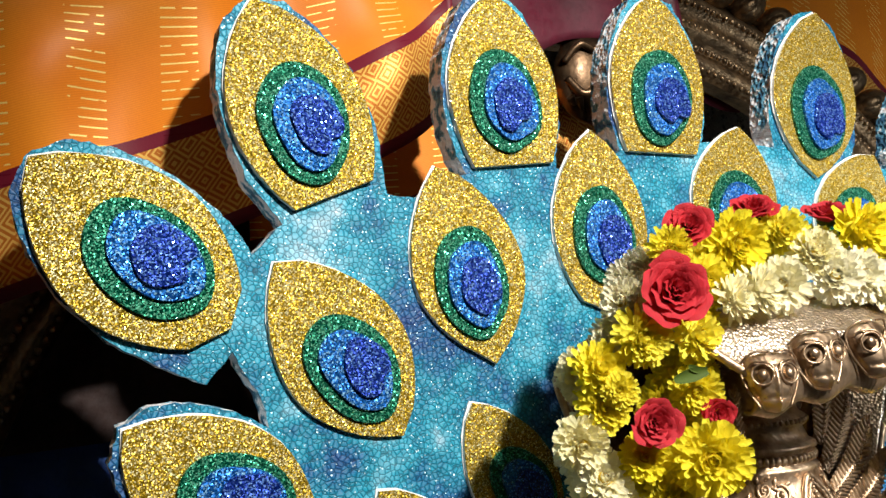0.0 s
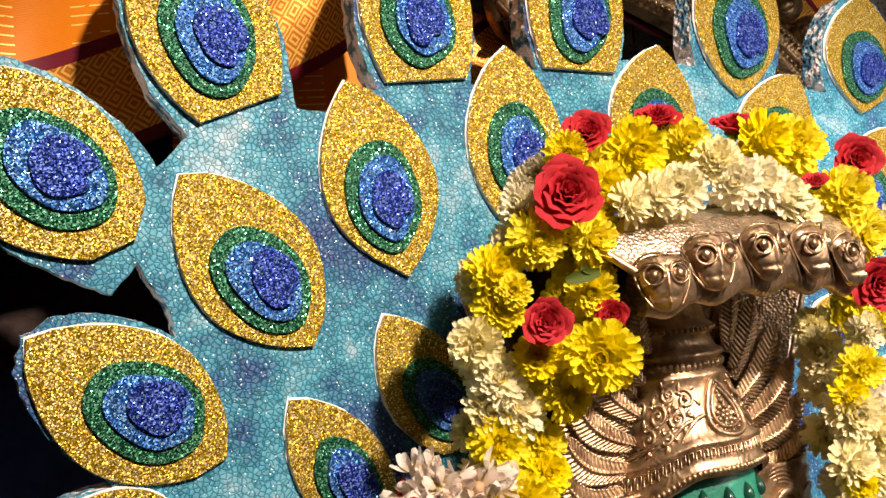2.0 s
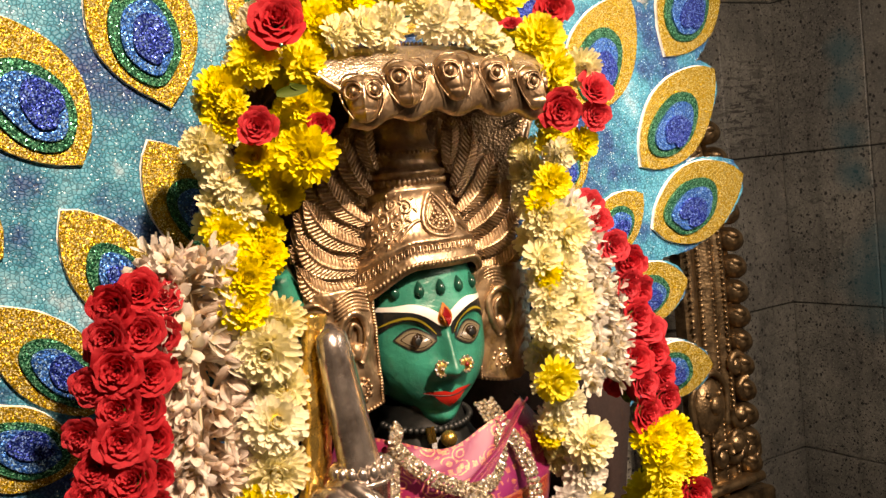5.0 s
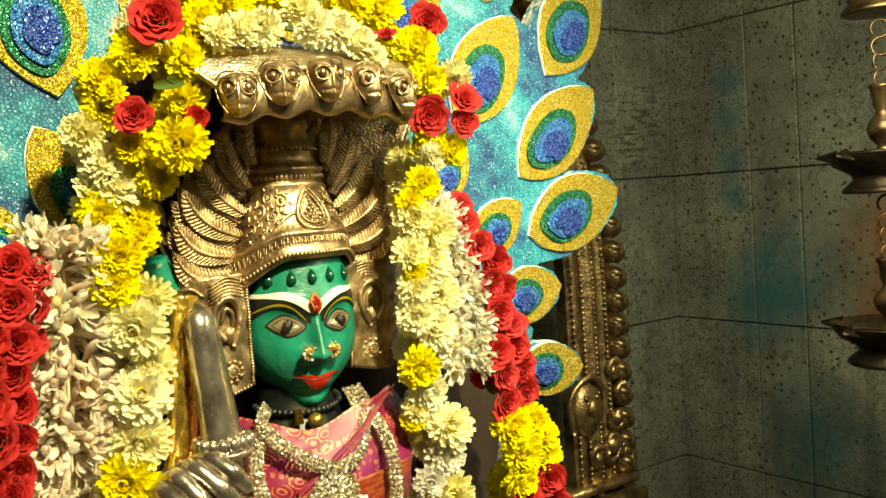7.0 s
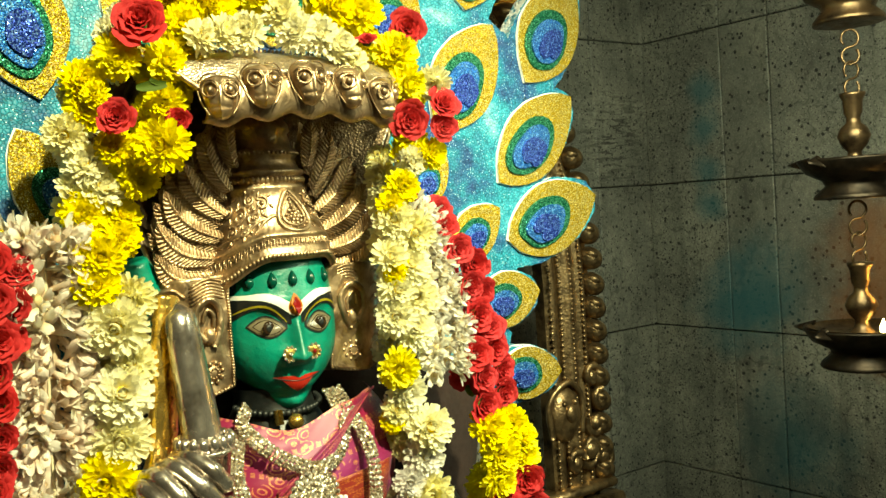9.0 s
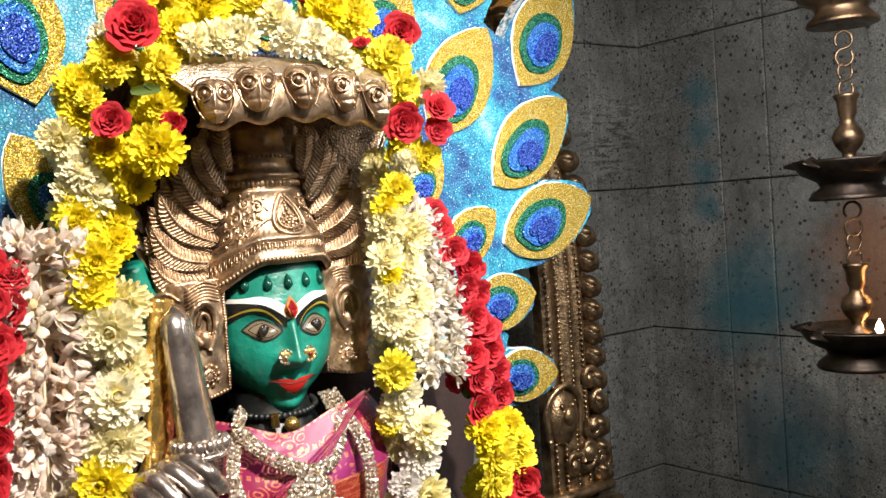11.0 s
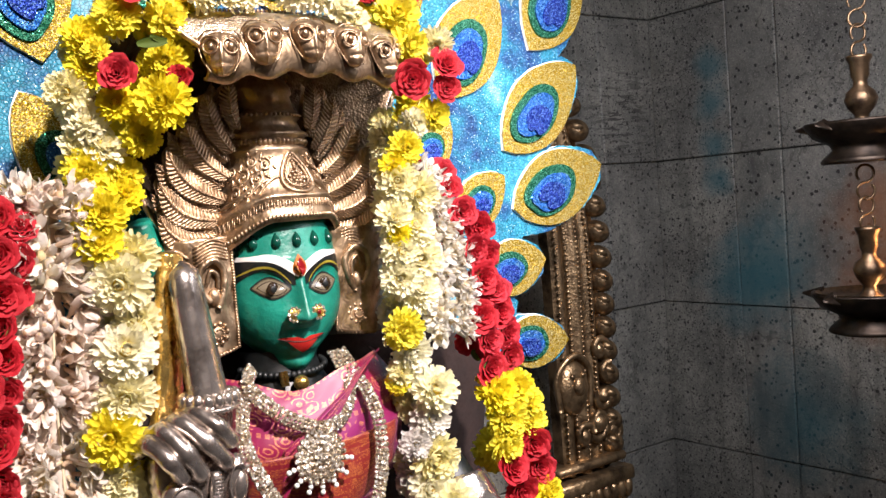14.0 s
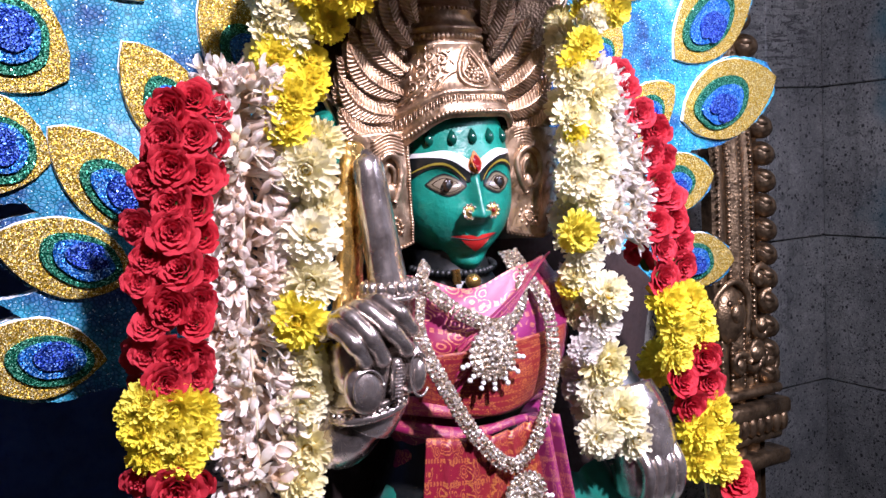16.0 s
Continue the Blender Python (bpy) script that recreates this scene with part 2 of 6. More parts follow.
MAGENTA = silk("magenta_silk", (0.235, 0.007, 0.050), (0.215, 0.020, 0.105), (0.80, 0.36, 0.14))
BROCADE = silk("red_brocade", (0.17, 0.007, 0.018), (0.20, 0.020, 0.014), (0.66, 0.26, 0.05), 0.6)
TEAL_SILK = silk("green_silk", (0.004, 0.16, 0.11), (0.004, 0.10, 0.08), (0.02, 0.2, 0.13))


def drape_material():
    """Orange sari: v runs up from the hem in metres: hem, gold border, maroon line, orange field with gold dashes."""
    m = Mat("orange_silk", 0.5, 0.0, spec=0.25)
    uv = m.coord("UV")
    xyz = m.node("ShaderNodeSeparateXYZ", Vector=uv).outputs
    fine = m.noise(320.0, 2.0)
    field = m.mix(m.ramp(m.noise(9.0, 3.0).outputs[0], [(0.3, (0,) * 3), (0.7, (1,) * 3)]), (0.70, 0.19, 0.008, 1), (0.78, 0.26, 0.012, 1))
    field = m.mix(m.maths("MULTIPLY", fine.outputs[0], 0.3), field, (0.4, 0.10, 0.01, 1))
    weft = m.node("ShaderNodeTexWave", Vector=uv, Scale=150.0, Distortion=1.5, Detail=2.0)
    weft.bands_direction = "Y"
    field = m.mix(m.maths("MULTIPLY", weft.outputs["Fac"], 0.35), field, (0.46, 0.11, 0.006, 1))
    row = m.maths("LESS_THAN", m.maths("PINGPONG", m.maths("ADD", xyz[1], m.maths("MULTIPLY", xyz[0], 0.25)), 0.0042), 0.0007)
    column = m.maths("LESS_THAN", m.maths("PINGPONG", xyz[0], 0.042), 0.017)
    dash = m.maths("MULTIPLY", m.maths("MULTIPLY", row, column), m.maths("GREATER_THAN", m.noise(60.0, 1.0, vector=uv).outputs[0], 0.42))
    field = m.mix(dash, field, (0.86, 0.66, 0.20, 1))
    diamond = m.node("ShaderNodeTexVoronoi", Vector=uv, Scale=38.0, Randomness=0.12)
    diamond.distance = "MANHATTAN"
    step = m.maths("PINGPONG", m.maths("MULTIPLY", diamond.outputs["Distance"], 4.2), 0.5)
    brocade = m.mix(m.maths("GREATER_THAN", step, 0.27), (0.42, 0.13, 0.018, 1), (0.66, 0.40, 0.09, 1))
    maroon = (0.12, 0.006, 0.018, 1)
    v = xyz[1]
    col = m.mix(m.maths("GREATER_THAN", v, 0.014), maroon, brocade)
    col = m.mix(m.maths("GREATER_THAN", v, 0.100), col, maroon)
    col = m.mix(m.maths("GREATER_THAN", v, 0.114), col, field)
    m.set("Base Color", col)
    band = m.maths("MULTIPLY", m.maths("GREATER_THAN", v, 0.014), m.maths("LESS_THAN", v, 0.100))
    m.set("Metallic", m.maths("MULTIPLY", m.maths("MAXIMUM", dash, band), 0.45))
    m.bump(m.noise(500.0, 2.0).outputs[0], 0.25, 0.0006)
    return m.m


ORANGE = drape_material()
# near-black brown: the fan's prop, and the sheets that stand in for shade
BROWN = paint("dark_brown", (0.020, 0.008, 0.006), 0.85, 0.3)
MAROON = paint("maroon_silk", (0.10, 0.008, 0.022), 0.5, 0.2)


def stone_material():
    """Grey granite slab: dark pits, stains and a spilt blue-green dye."""
    m = Mat("granite_slab", 0.55)
    tone = m.random()
    geo = m.t.nodes.new("ShaderNodeNewGeometry").outputs["Position"]
    big = m.noise(6.0, 9.0, 0.72, vector=geo)
    col = m.ramp(big.outputs[0], [(0.32, (0.075, 0.078, 0.07)), (0.50, (0.215, 0.213, 0.185)), (0.68, (0.37, 0.36, 0.31))])
    col = m.mix(m.maths("MULTIPLY", tone, 0.25), col, (0.20, 0.19, 0.175, 1))
    grain = m.noise(190.0, 3.0, vector=geo)
    col = m.mix(m.ramp(grain.outputs[0], [(0.35, (0.55,) * 3), (0.6, (0.0,) * 3)]), col, (0.09, 0.09, 0.09, 1))
    mottle = m.noise(55.0, 5.0, 0.75, vector=geo)
    col = m.mix(m.ramp(mottle.outputs[0], [(0.34, (0.6,) * 3), (0.48, (0.0,) * 3)]), col, (0.075, 0.075, 0.066, 1))
    fleck = m.noise(330.0, 2.0, vector=geo)
    col = m.mix(m.ramp(fleck.outputs[0], [(0.60, (0.0,) * 3), (0.70, (0.6,) * 3)]), col, (0.52, 0.51, 0.46, 1))
    streak = m.noise(1.0, 5.0, 0.6, m.node("ShaderNodeMapping", Vector=geo, Scale=(22.0, 22.0, 1.6)).outputs[0])
    col = m.mix(m.ramp(streak.outputs[0], [(0.52, (0.0,) * 3), (0.68, (0.38,) * 3)]), col, (0.05, 0.05, 0.045, 1))
    veins = m.maths("ABSOLUTE", m.maths("SUBTRACT", m.noise(4.5, 4.0, 0.55, vector=geo).outputs[0], 0.5))
    col = m.mix(m.ramp(veins, [(0.0, (0.65,) * 3), (0.006, (0.0,) * 3)]), col, (0.04, 0.04, 0.036, 1))

    def holes(scale, least, size):
        pit = m.voronoi(scale, "F1", geo)
        keep = m.node("ShaderNodeSeparateColor", Color=pit.outputs["Color"]).outputs[0]
        edge = m.maths("ADD", pit.outputs["Distance"], m.maths("MULTIPLY", m.maths("SUBTRACT", fleck.outputs[0], 0.5), 0.15))
        return m.maths("MULTIPLY", m.maths("LESS_THAN", edge, m.maths("MULTIPLY", m.maths("POWER", keep, 2.6), size)), m.maths("GREATER_THAN", keep, least))

    pits = m.maths("MAXIMUM", holes(92.0, 0.54, 0.42), holes(165.0, 0.54, 0.46))
    col = m.mix(m.maths("MULTIPLY", pits, 0.93), col, (0.008, 0.008, 0.008, 1))

    def stain(centre, radius):
        d = m.node("ShaderNodeVectorMath")
        d.operation = "DISTANCE"
        m.t.links.new(geo, d.inputs[0])
        d.inputs[1].default_value = centre
        wob = m.maths("ADD", d.outputs["Value"], m.maths("MULTIPLY", m.maths("SUBTRACT", m.noise(14.0, 4.0, vector=geo).outputs[0], 0.5), radius * 1.1))
        return m.ramp(m.maths("DIVIDE", wob, radius), [(0.25, (0.85,) * 3), (1.0, (0.0,) * 3)])

    for c, r in (((1.98, 0.93, 1.09), 0.15), ((1.98, 0.99, 1.03), 0.15), ((1.98, 0.86, 0.72), 0.18), ((1.98, 1.06, 1.47), 0.06), ((1.98, 1.06, 1.37), 0.055), ((1.98, 1.055, 1.28), 0.05), ((1.98, 1.06, 1.56), 0.06)):
        col = m.mix(m.maths("MULTIPLY", stain(c, r), 0.8), col, (0.022, 0.115, 0.14, 1))
    for c, r in (((1.98, 0.62, 1.16), 0.17), ((1.98, 0.66, 1.00), 0.12)):
        col = m.mix(m.maths("MULTIPLY", stain(c, r), 0.8), col, (0.25, 0.085, 0.02, 1))
    for c, r in (((1.98, 0.80, 0.79), 0.09), ((1.98, 0.93, 0.74), 0.11)):
        col = m.mix(m.maths("MULTIPLY", stain(c, r), 0.4), col, (0.035, 0.036, 0.034, 1))
    scratch = m.maths("GREATER_THAN", m.noise(1.0, 5.0, 0.7, m.node("ShaderNodeMapping", Vector=geo, Rotation=(0.0, 0.6, 0.0), Scale=(16.0, 16.0, 90.0)).outputs[0]).outputs[0], 0.54)
    col = m.mix(m.maths("MULTIPLY", scratch, stain((1.86, 1.24, 1.46), 0.17)), col, (0.035, 0.033, 0.03, 1))
    m.set("Base Color", col)
    m.bump(m.maths("SUBTRACT", grain.outputs[0], m.maths("MULTIPLY", pits, 2.0)), 0.55, 0.002)
    return m.m


STONE = stone_material()
JOINT = paint("dark_mortar", (0.06, 0.06, 0.055), 0.9)
PLASTER = paint("dim_plaster", (0.42, 0.38, 0.33), 0.8, 0.3, 0.85)
FLOORING = paint("granite_floor", (0.16, 0.15, 0.14), 0.5)
BLUE_STONE = paint("blue_limewash", (0.03, 0.09, 0.34), 0.7, 0.5, 0.7)


# ---- mesh helpers ----
def part(name, bm, material, parent=None, label="", smooth=True):
    mesh = bpy.data.meshes.new(name)
    bm.normal_update()
    bm.to_mesh(mesh)
    bm.free()
    for mat in (material if isinstance(material, (list, tuple)) else [material]):
        mesh.materials.append(mat)
    if smooth:
        mesh.shade_smooth()
    ob = new(name, mesh)
    ob.parent = parent
    if label:
        ob["label"] = label
    return ob


def shared(name, mesh, parent, m):
    ob = new(name, mesh)
    ob.parent = parent
    ob.matrix_local = m
    return ob


def group_empty(name, label, category, at=(0, 0, 0), group="", kind=""):
    ob = new(name)
    ob.location = (0, 0, 0)
    ob.empty_display_size = 0.02
    return tagged(ob, label, category, group, kind)


def grid(bm, f, nu, nv, mat=0, wrap=False):
    """A surface f(u, v) with u and v from 0 to 1, with a UV map."""
    uvl = bm.loops.layers.uv.verify()
    vs = [[bm.verts.new(f(i / nu, j / nv)) for j in range(nv + 1)] for i in range(nu if wrap else nu + 1)]
    n = len(vs)
    for i in range(nu):
        for j in range(nv):
            quad = ((i, j), (i + 1, j), (i + 1, j + 1), (i, j + 1))
            try:
                face = bm.faces.new([vs[a % n][b] for a, b in quad])
            except ValueError:
                continue
            face.material_index = mat
            for loop, (a, b) in zip(face.loops, quad):
                loop[uvl].uv = (a / nu, b / nv)
    return vs


def ball(bm, c, r, mat=0, m=None, nu=12, nv=8):
    c, m = Vector(c), m or Matrix.Identity(3)
    r = Vector((r, r, r)) if isinstance(r, (int, float)) else Vector(r)

    def f(u, v):
        a, b = 2 * math.pi * u, math.pi * (v - 0.5) * 0.999
        return c + m @ Vector((r.x * math.cos(b) * math.cos(a), r.y * math.cos(b) * math.sin(a), r.z * math.sin(b)))
    grid(bm, f, nu, nv, mat, True)


def tube(bm, pts, radius, mat=0, segs=8, flat=1.0):
    """A tube along points; radius is a number or a function of 0..1."""
    pts = [Vector(p) for p in pts]
    n = len(pts) - 1
    frames = []
    side = None
    for i, p in enumerate(pts):
        d = (pts[min(i + 1, n)] - pts[max(i - 1, 0)]).normalized()
        if side is None:
            side = d.orthogonal().normalized()
        side = (side - d * side.dot(d)).normalized()
        frames.append((p, side, d.cross(side)))

    def f(u, v):
        p, s, t = frames[round(v * n)]
        r = radius(v) if callable(radius) else radius
        a = 2 * math.pi * u
        return p + r * (math.cos(a) * s + flat * math.sin(a) * t)
    vs = grid(bm, f, segs, n, mat, True)
    for j in (0, n):
        try:
            bm.faces.new([row[j] for row in vs]).material_index = mat
        except ValueError:
            pass


def lathe(bm, centre, profile, mat=0, segs=32):
    c, n = Vector(centre), len(profile) - 1

    def f(u, v):
        r, z = profile[round(v * n)]
        a = 2 * math.pi * u
        return c + Vector((max(r, 0.0004) * math.cos(a), max(r, 0.0004) * math.sin(a), z))
    grid(bm, f, segs, n, mat, True)


def spline(pts, steps=8):
    """A smooth curve through points (Catmull-Rom)."""
    p = [Vector(q) for q in pts]
    p = [2 * p[0] - p[1]] + p + [2 * p[-1] - p[-2]]
    out = []
    for i in range(1, len(p) - 2):
        for k in range(steps):
            t = k / steps
            out.append(0.5 * (2 * p[i] + (p[i + 1] - p[i - 1]) * t + (2 * p[i - 1] - 5 * p[i] + 4 * p[i + 1] - p[i + 2]) * t * t
                              + (3 * p[i] - p[i - 1] - 3 * p[i + 1] + p[i + 2]) * t ** 3))
    return out + [p[-2]]


def plate(bm, pts, y_front, y_back, mat=0, side=0, bevel=0.0):
    """A flat plate in the x-z plane from an outline; the front faces -y."""
    c = sum((Vector(p) for p in pts), Vector((0, 0))) / len(pts)
    inner = [c + (Vector(p) - c) * (1 - bevel / max((Vector(p) - c).length, 1e-4)) for p in pts]
    front = [bm.verts.new((p.x, y_front, p.y)) for p in inner]
    rim = [bm.verts.new((p[0], y_front + bevel * 0.8, p[1])) for p in pts] if bevel else front
    back = [bm.verts.new((p[0], y_back, p[1])) for p in pts]
    n = len(pts)
    faces = [(bm.faces.new(front), mat)]
    for i in range(n):
        j = (i + 1) % n
        if bevel:
            faces.append((bm.faces.new((front[i], front[j], rim[j], rim[i])), mat))
        faces.append((bm.faces.new((rim[i], rim[j], back[j], back[i])), side))
    faces.append((bm.faces.new(back[::-1]), side))
    for f, k in faces:
        f.material_index = k
    bmesh.ops.recalc_face_normals(bm, faces=[f for f, _ in faces])


def box(bm, lo, hi, mat=0, bevel=0.0):
    r = bmesh.ops.create_cube(bm, size=1.0)
    c, s = (Vector(lo) + Vector(hi)) / 2, Vector(hi) - Vector(lo)
    for v in r["verts"]:
        v.co = Vector((v.co.x * s.x, v.co.y * s.y, v.co.z * s.z)) + c
    if bevel:
        es = list({e for v in r["verts"] for e in v.link_edges})
        bmesh.ops.bevel(bm, geom=es, offset=bevel, segments=1, affect="EDGES")


# ---- the setting ----
def structure(name, lo, hi, material, label, category):
    bm = bmesh.new()
    box(bm, lo, hi)
    return tagged(part(name, bm, material, None, "", False), label, category, "", "structure")


wall_north = structure("wall_north", (-1.3, 1.252, 0), (2.15, 1.40, 2.9), JOINT, "dark mortar wall behind grey granite slabs", "wall")
wall_east = structure("wall_east", (1.992, -1.7, 0), (2.14, 1.25, 2.9), JOINT, "dark mortar wall clad with pitted granite slabs", "wall")
structure("wall_west", (-1.42, -1.7, 0), (-1.302, 1.40, 2.9), PLASTER, "plain dim plaster wall of the shrine", "wall")
structure("wall_south", (-1.42, -1.82, 0), (2.14, -1.702, 2.9), PLASTER, "plain dim plaster wall behind the viewer", "wall")
structure("floor", (-1.42, -1.82, -0.1), (2.15, 1.40, -0.002), FLOORING, "grey granite floor of the shrine", "floor")
structure("ceiling", (-1.42, -1.82, 2.902), (2.15, 1.40, 3.0), PLASTER, "plain plaster ceiling of the shrine", "ceiling")

# ---- the peacock-feather screen ----
FY = 0.745  # front face of the foam board


def feather_outline(tip, base, width, flat, seed):
    """Leaf outline from the base edge round the tip; flat: share of the width that the base edge keeps."""
    rng = random.Random(seed)
    t, b = Vector(tip), Vector(base)
    a = t - b
    n = Vector((a.y, -a.x)).normalized()
    k = rng.uniform(-0.05, 0.05)
    steps = 14

    def half(s):
        if s < 0.42:
            return flat + (1 - flat) * math.sin(math.pi / 2 * s / 0.42) ** 0.85
        return max(0.0, math.cos(math.pi / 2 * (s - 0.42) / 0.58)) ** 0.72
    right = [b + a * (s + 0.03 * (1 - s)) + n * (width * 0.5 * (half(s) + k)) for s in [i / steps for i in range(steps)]]
    left = [b + a * (s + 0.03 * (1 - s)) - n * (width * 0.5 * (half(s) - k)) for s in [i / steps for i in range(steps)]]
    point = [] if flat > 0.55 else [b - a * 0.045]
    return point + right + [t] + left[::-1]


def grow(pts, d):
    c = sum(pts, Vector((0, 0))) / len(pts)
    return [p + (p - c).normalized() * d for p in pts]


def oval(c, axis, ra, rw, seed, wobble=0.04, n=28, dent=0.0):
    rng = random.Random(seed)
    a = Vector(axis).normalized()
    m = Vector((a.y, -a.x))
    ph = [rng.uniform(0, 6.3) for _ in range(3)]
    out = []
    for i in range(n):
        q = 2 * math.pi * i / n
        r = 1 + wobble * (math.sin(2 * q + ph[0]) + 0.6 * math.sin(3 * q + ph[1]) + 0.4 * math.sin(5 * q + ph[2]))
        if dent:
            r -= dent * math.exp(-((math.remainder(q - math.pi * 0.86, 2 * math.pi)) / 0.34) ** 2)
        out.append(Vector(c) + a * (ra * r * math.cos(q)) + m * (rw * r * math.sin(q)))
    return out


# tip, foot, width, flat share of the foot edge
OUTER = [
    ((0.066, 1.050), (0.206, 1.030), 0.086, 0.3), ((0.112, 1.172), (0.246, 1.120), 0.084, 0.3),
    ((0.045, 1.287), (0.170, 1.245), 0.104, 0.4), ((0.057, 1.443), (0.195, 1.333), 0.118, 0.4), ((0.000, 1.655), (0.137, 1.520), 0.128, 0.5),
    ((0.178, 1.792), (0.240, 1.616), 0.122, 0.62), ((0.406, 1.815), (0.416, 1.642), 0.116, 0.72), ((0.600, 1.828), (0.592, 1.654), 0.116, 0.74),
    ((0.828, 1.824), (0.802, 1.640), 0.124, 0.35), ((1.020, 1.758), (0.995, 1.618), 0.124, 0.3), ((1.227, 1.675), (1.112, 1.514), 0.124, 0.3),
    ((1.207, 1.487), (1.047, 1.356), 0.116, 0.35), ((1.252, 1.323), (1.060, 1.262), 0.118, 0.4), ((1.112, 1.176), (0.985, 1.160), 0.088, 0.4),
    ((1.150, 1.040), (1.015, 1.050), 0.084, 0.4)]
INNER = [
    ((0.335, 1.646), (0.378, 1.472), 0.112, 0.28), ((0.506, 1.682), (0.510, 1.510), 0.108, 0.55), ((0.695, 1.688), (0.668, 1.545), 0.114, 0.5),
    ((0.892, 1.658), (0.820, 1.525), 0.116, 0.5), ((1.046, 1.594), (0.930, 1.436), 0.118, 0.3), ((0.182, 1.566), (0.280, 1.418), 0.114, 0.35),
    ((0.352, 1.432), (0.420, 1.305), 0.086, 0.5), ((0.258, 1.368), (0.332, 1.245), 0.082, 0.5), ((0.176, 1.280), (0.272, 1.168), 0.080, 0.5),
    ((0.940, 1.398), (0.868, 1.325), 0.072, 0.5), ((1.038, 1.312), (0.945, 1.244), 0.078, 0.5)]

# inner ends of the cuts between neighbouring outer feathers
CUTS = [(0.112, 1.104), (0.140, 1.210), (0.118, 1.322), (0.167, 1.451), (0.170, 1.578), (0.313, 1.618), (0.470, 1.645), (0.700, 1.672), (0.895, 1.644),
        (1.072, 1.584), (1.115, 1.500), (1.088, 1.348), (1.082, 1.223), (1.052, 1.114)]


def fan_screen():
    fan = group_empty("peacock_fan", "blue painted foam peacock fan with gold glitter feathers behind the statue", "decoration")
    # board: a body with deep cuts, and a petal under each outer feather, all cut from one sheet
    def cut_sheet(bm, pts, y0, y1):
        fine = []
        for p, q in zip(pts, pts[1:] + pts[:1]):
            k = max(1, int((q - p).length / 0.006))
            for j in range(k):
                r = p.lerp(q, j / k)
                e = noise.noise_vector(Vector((r.x * 130, r.y * 130, 3.0)))
                fine.append(r + Vector((e.x, e.y)) * 0.0024)
        front = [bm.verts.new((p.x, y0, p.y)) for p in fine]
        jag = [noise.noise(Vector((p.x * 90, p.y * 90, 9.0))) for p in fine]
        mid = [bm.verts.new((p.x + 0.003 * j, y0 + 0.014 + 0.003 * j, p.y + 0.003 * j)) for p, j in zip(fine, jag)]
        back = [bm.verts.new((p.x, y1, p.y)) for p in fine]
        face = bm.faces.new(front)
        face.material_index = 0
        n = len(fine)
        new_faces = [face, bm.faces.new(back[::-1])]
        new_faces[1].material_index = 1
        for i in range(n):
            j = (i + 1) % n
            for ra, rb in ((front, mid), (mid, back)):
                f = bm.faces.new((ra[i], ra[j], rb[j], rb[i]))
                f.material_index = 1
                new_faces.append(f)
        bmesh.ops.recalc_face_normals(bm, faces=new_faces)
        bmesh.ops.triangulate(bm, faces=new_faces[:2], ngon_method="EAR_CLIP")

    bm = bmesh.new()
    body = []
    for i, (tip, base, width, flat) in enumerate(OUTER):
        t, b = Vector(tip), Vector(base)
        a = t - b
        n = Vector((a.y, -a.x)).normalized()
        w = width * 0.5 + 0.0025
        body.append(b + a * 0.10)
        if i < len(CUTS):
            body.append(Vector(CUTS[i]))
        side = lambda s, sign: b + a * s + n * (sign * w * (min(1.0, 0.80 + s) if s < 0.45 else max(0, math.cos(math.pi / 2 * (s - 0.45) / 0.64)) ** 0.72))
        pts = [side(s, -1) for s in (-0.12, 0.0, 0.25, 0.42, 0.55, 0.67, 0.78, 0.88, 0.96)]
        pts += [t + a.normalized() * 0.003] + [side(s, 1) for s in (0.96, 0.88, 0.78, 0.67, 0.55, 0.42, 0.25, 0.0, -0.12)]
        cut_sheet(bm, pts, FY + 0.0005 + 0.0004 * (i % 3), FY + 0.0300 + 0.0004 * (i % 3))
    body += [Vector(p) for p in ((0.98, 1.01), (0.92, 1.02), (0.88, 1.12), (0.80, 1.22), (0.68, 1.24), (0.54, 1.20), (0.43, 1.10), (0.40, 0.99), (0.22, 0.995))]
    cut_sheet(bm, body, FY, FY + 0.032)
    part("foam_board", bm, [FOAM, FOAM_EDGE], fan, "thick polystyrene board painted in patchy blues", False)
    bm = bmesh.new()
    box(bm, (0.58, FY + 0.033, 0.60), (0.63, FY + 0.055, 1.50), 0, 0.002)
    part("prop", bm, BROWN, fan, "dark wooden prop behind the board", False)
    for i, (tip, base, width, flat) in enumerate(OUTER + INNER):
        rng = random.Random(100 + i)
        t, b = Vector(tip), Vector(base)
        a = t - b
        length = a.length
        bm = bmesh.new()
        lift = 0.0025
        plate(bm, feather_outline(tip, base, width, flat, i), FY - lift - 0.003, FY - 0.0005, 0, 1, 0.0006)
        feather = part("feather", bm, [GOLD, CHALK], fan, "", False)
        bm = bmesh.new()
        rim = [p + Vector((-0.0007, 0.0010)) for p in grow(feather_outline(tip, base, width, flat, i), 0.0004)]
        rim = [p + Vector((math.sin(j * 2.7 + i), math.cos(j * 1.9 + i))) * 0.0006 for j, p in enumerate(rim)]
        plate(bm, rim, FY - 0.0016, FY - 0.0003)
        part("backing", bm, CHALK, feather, "white foam backing", False)
        c = b + a * rng.uniform(0.35, 0.39)
        layers = (("eye_ring", GREEN, 0.305, 0.325, 0.0, 0.03), ("eye_iris", SKY, 0.228, 0.238, -0.012, 0.05), ("eye_pupil", NAVY, 0.150, 0.180, -0.03, 0.06))
        y = FY - lift - 0.003
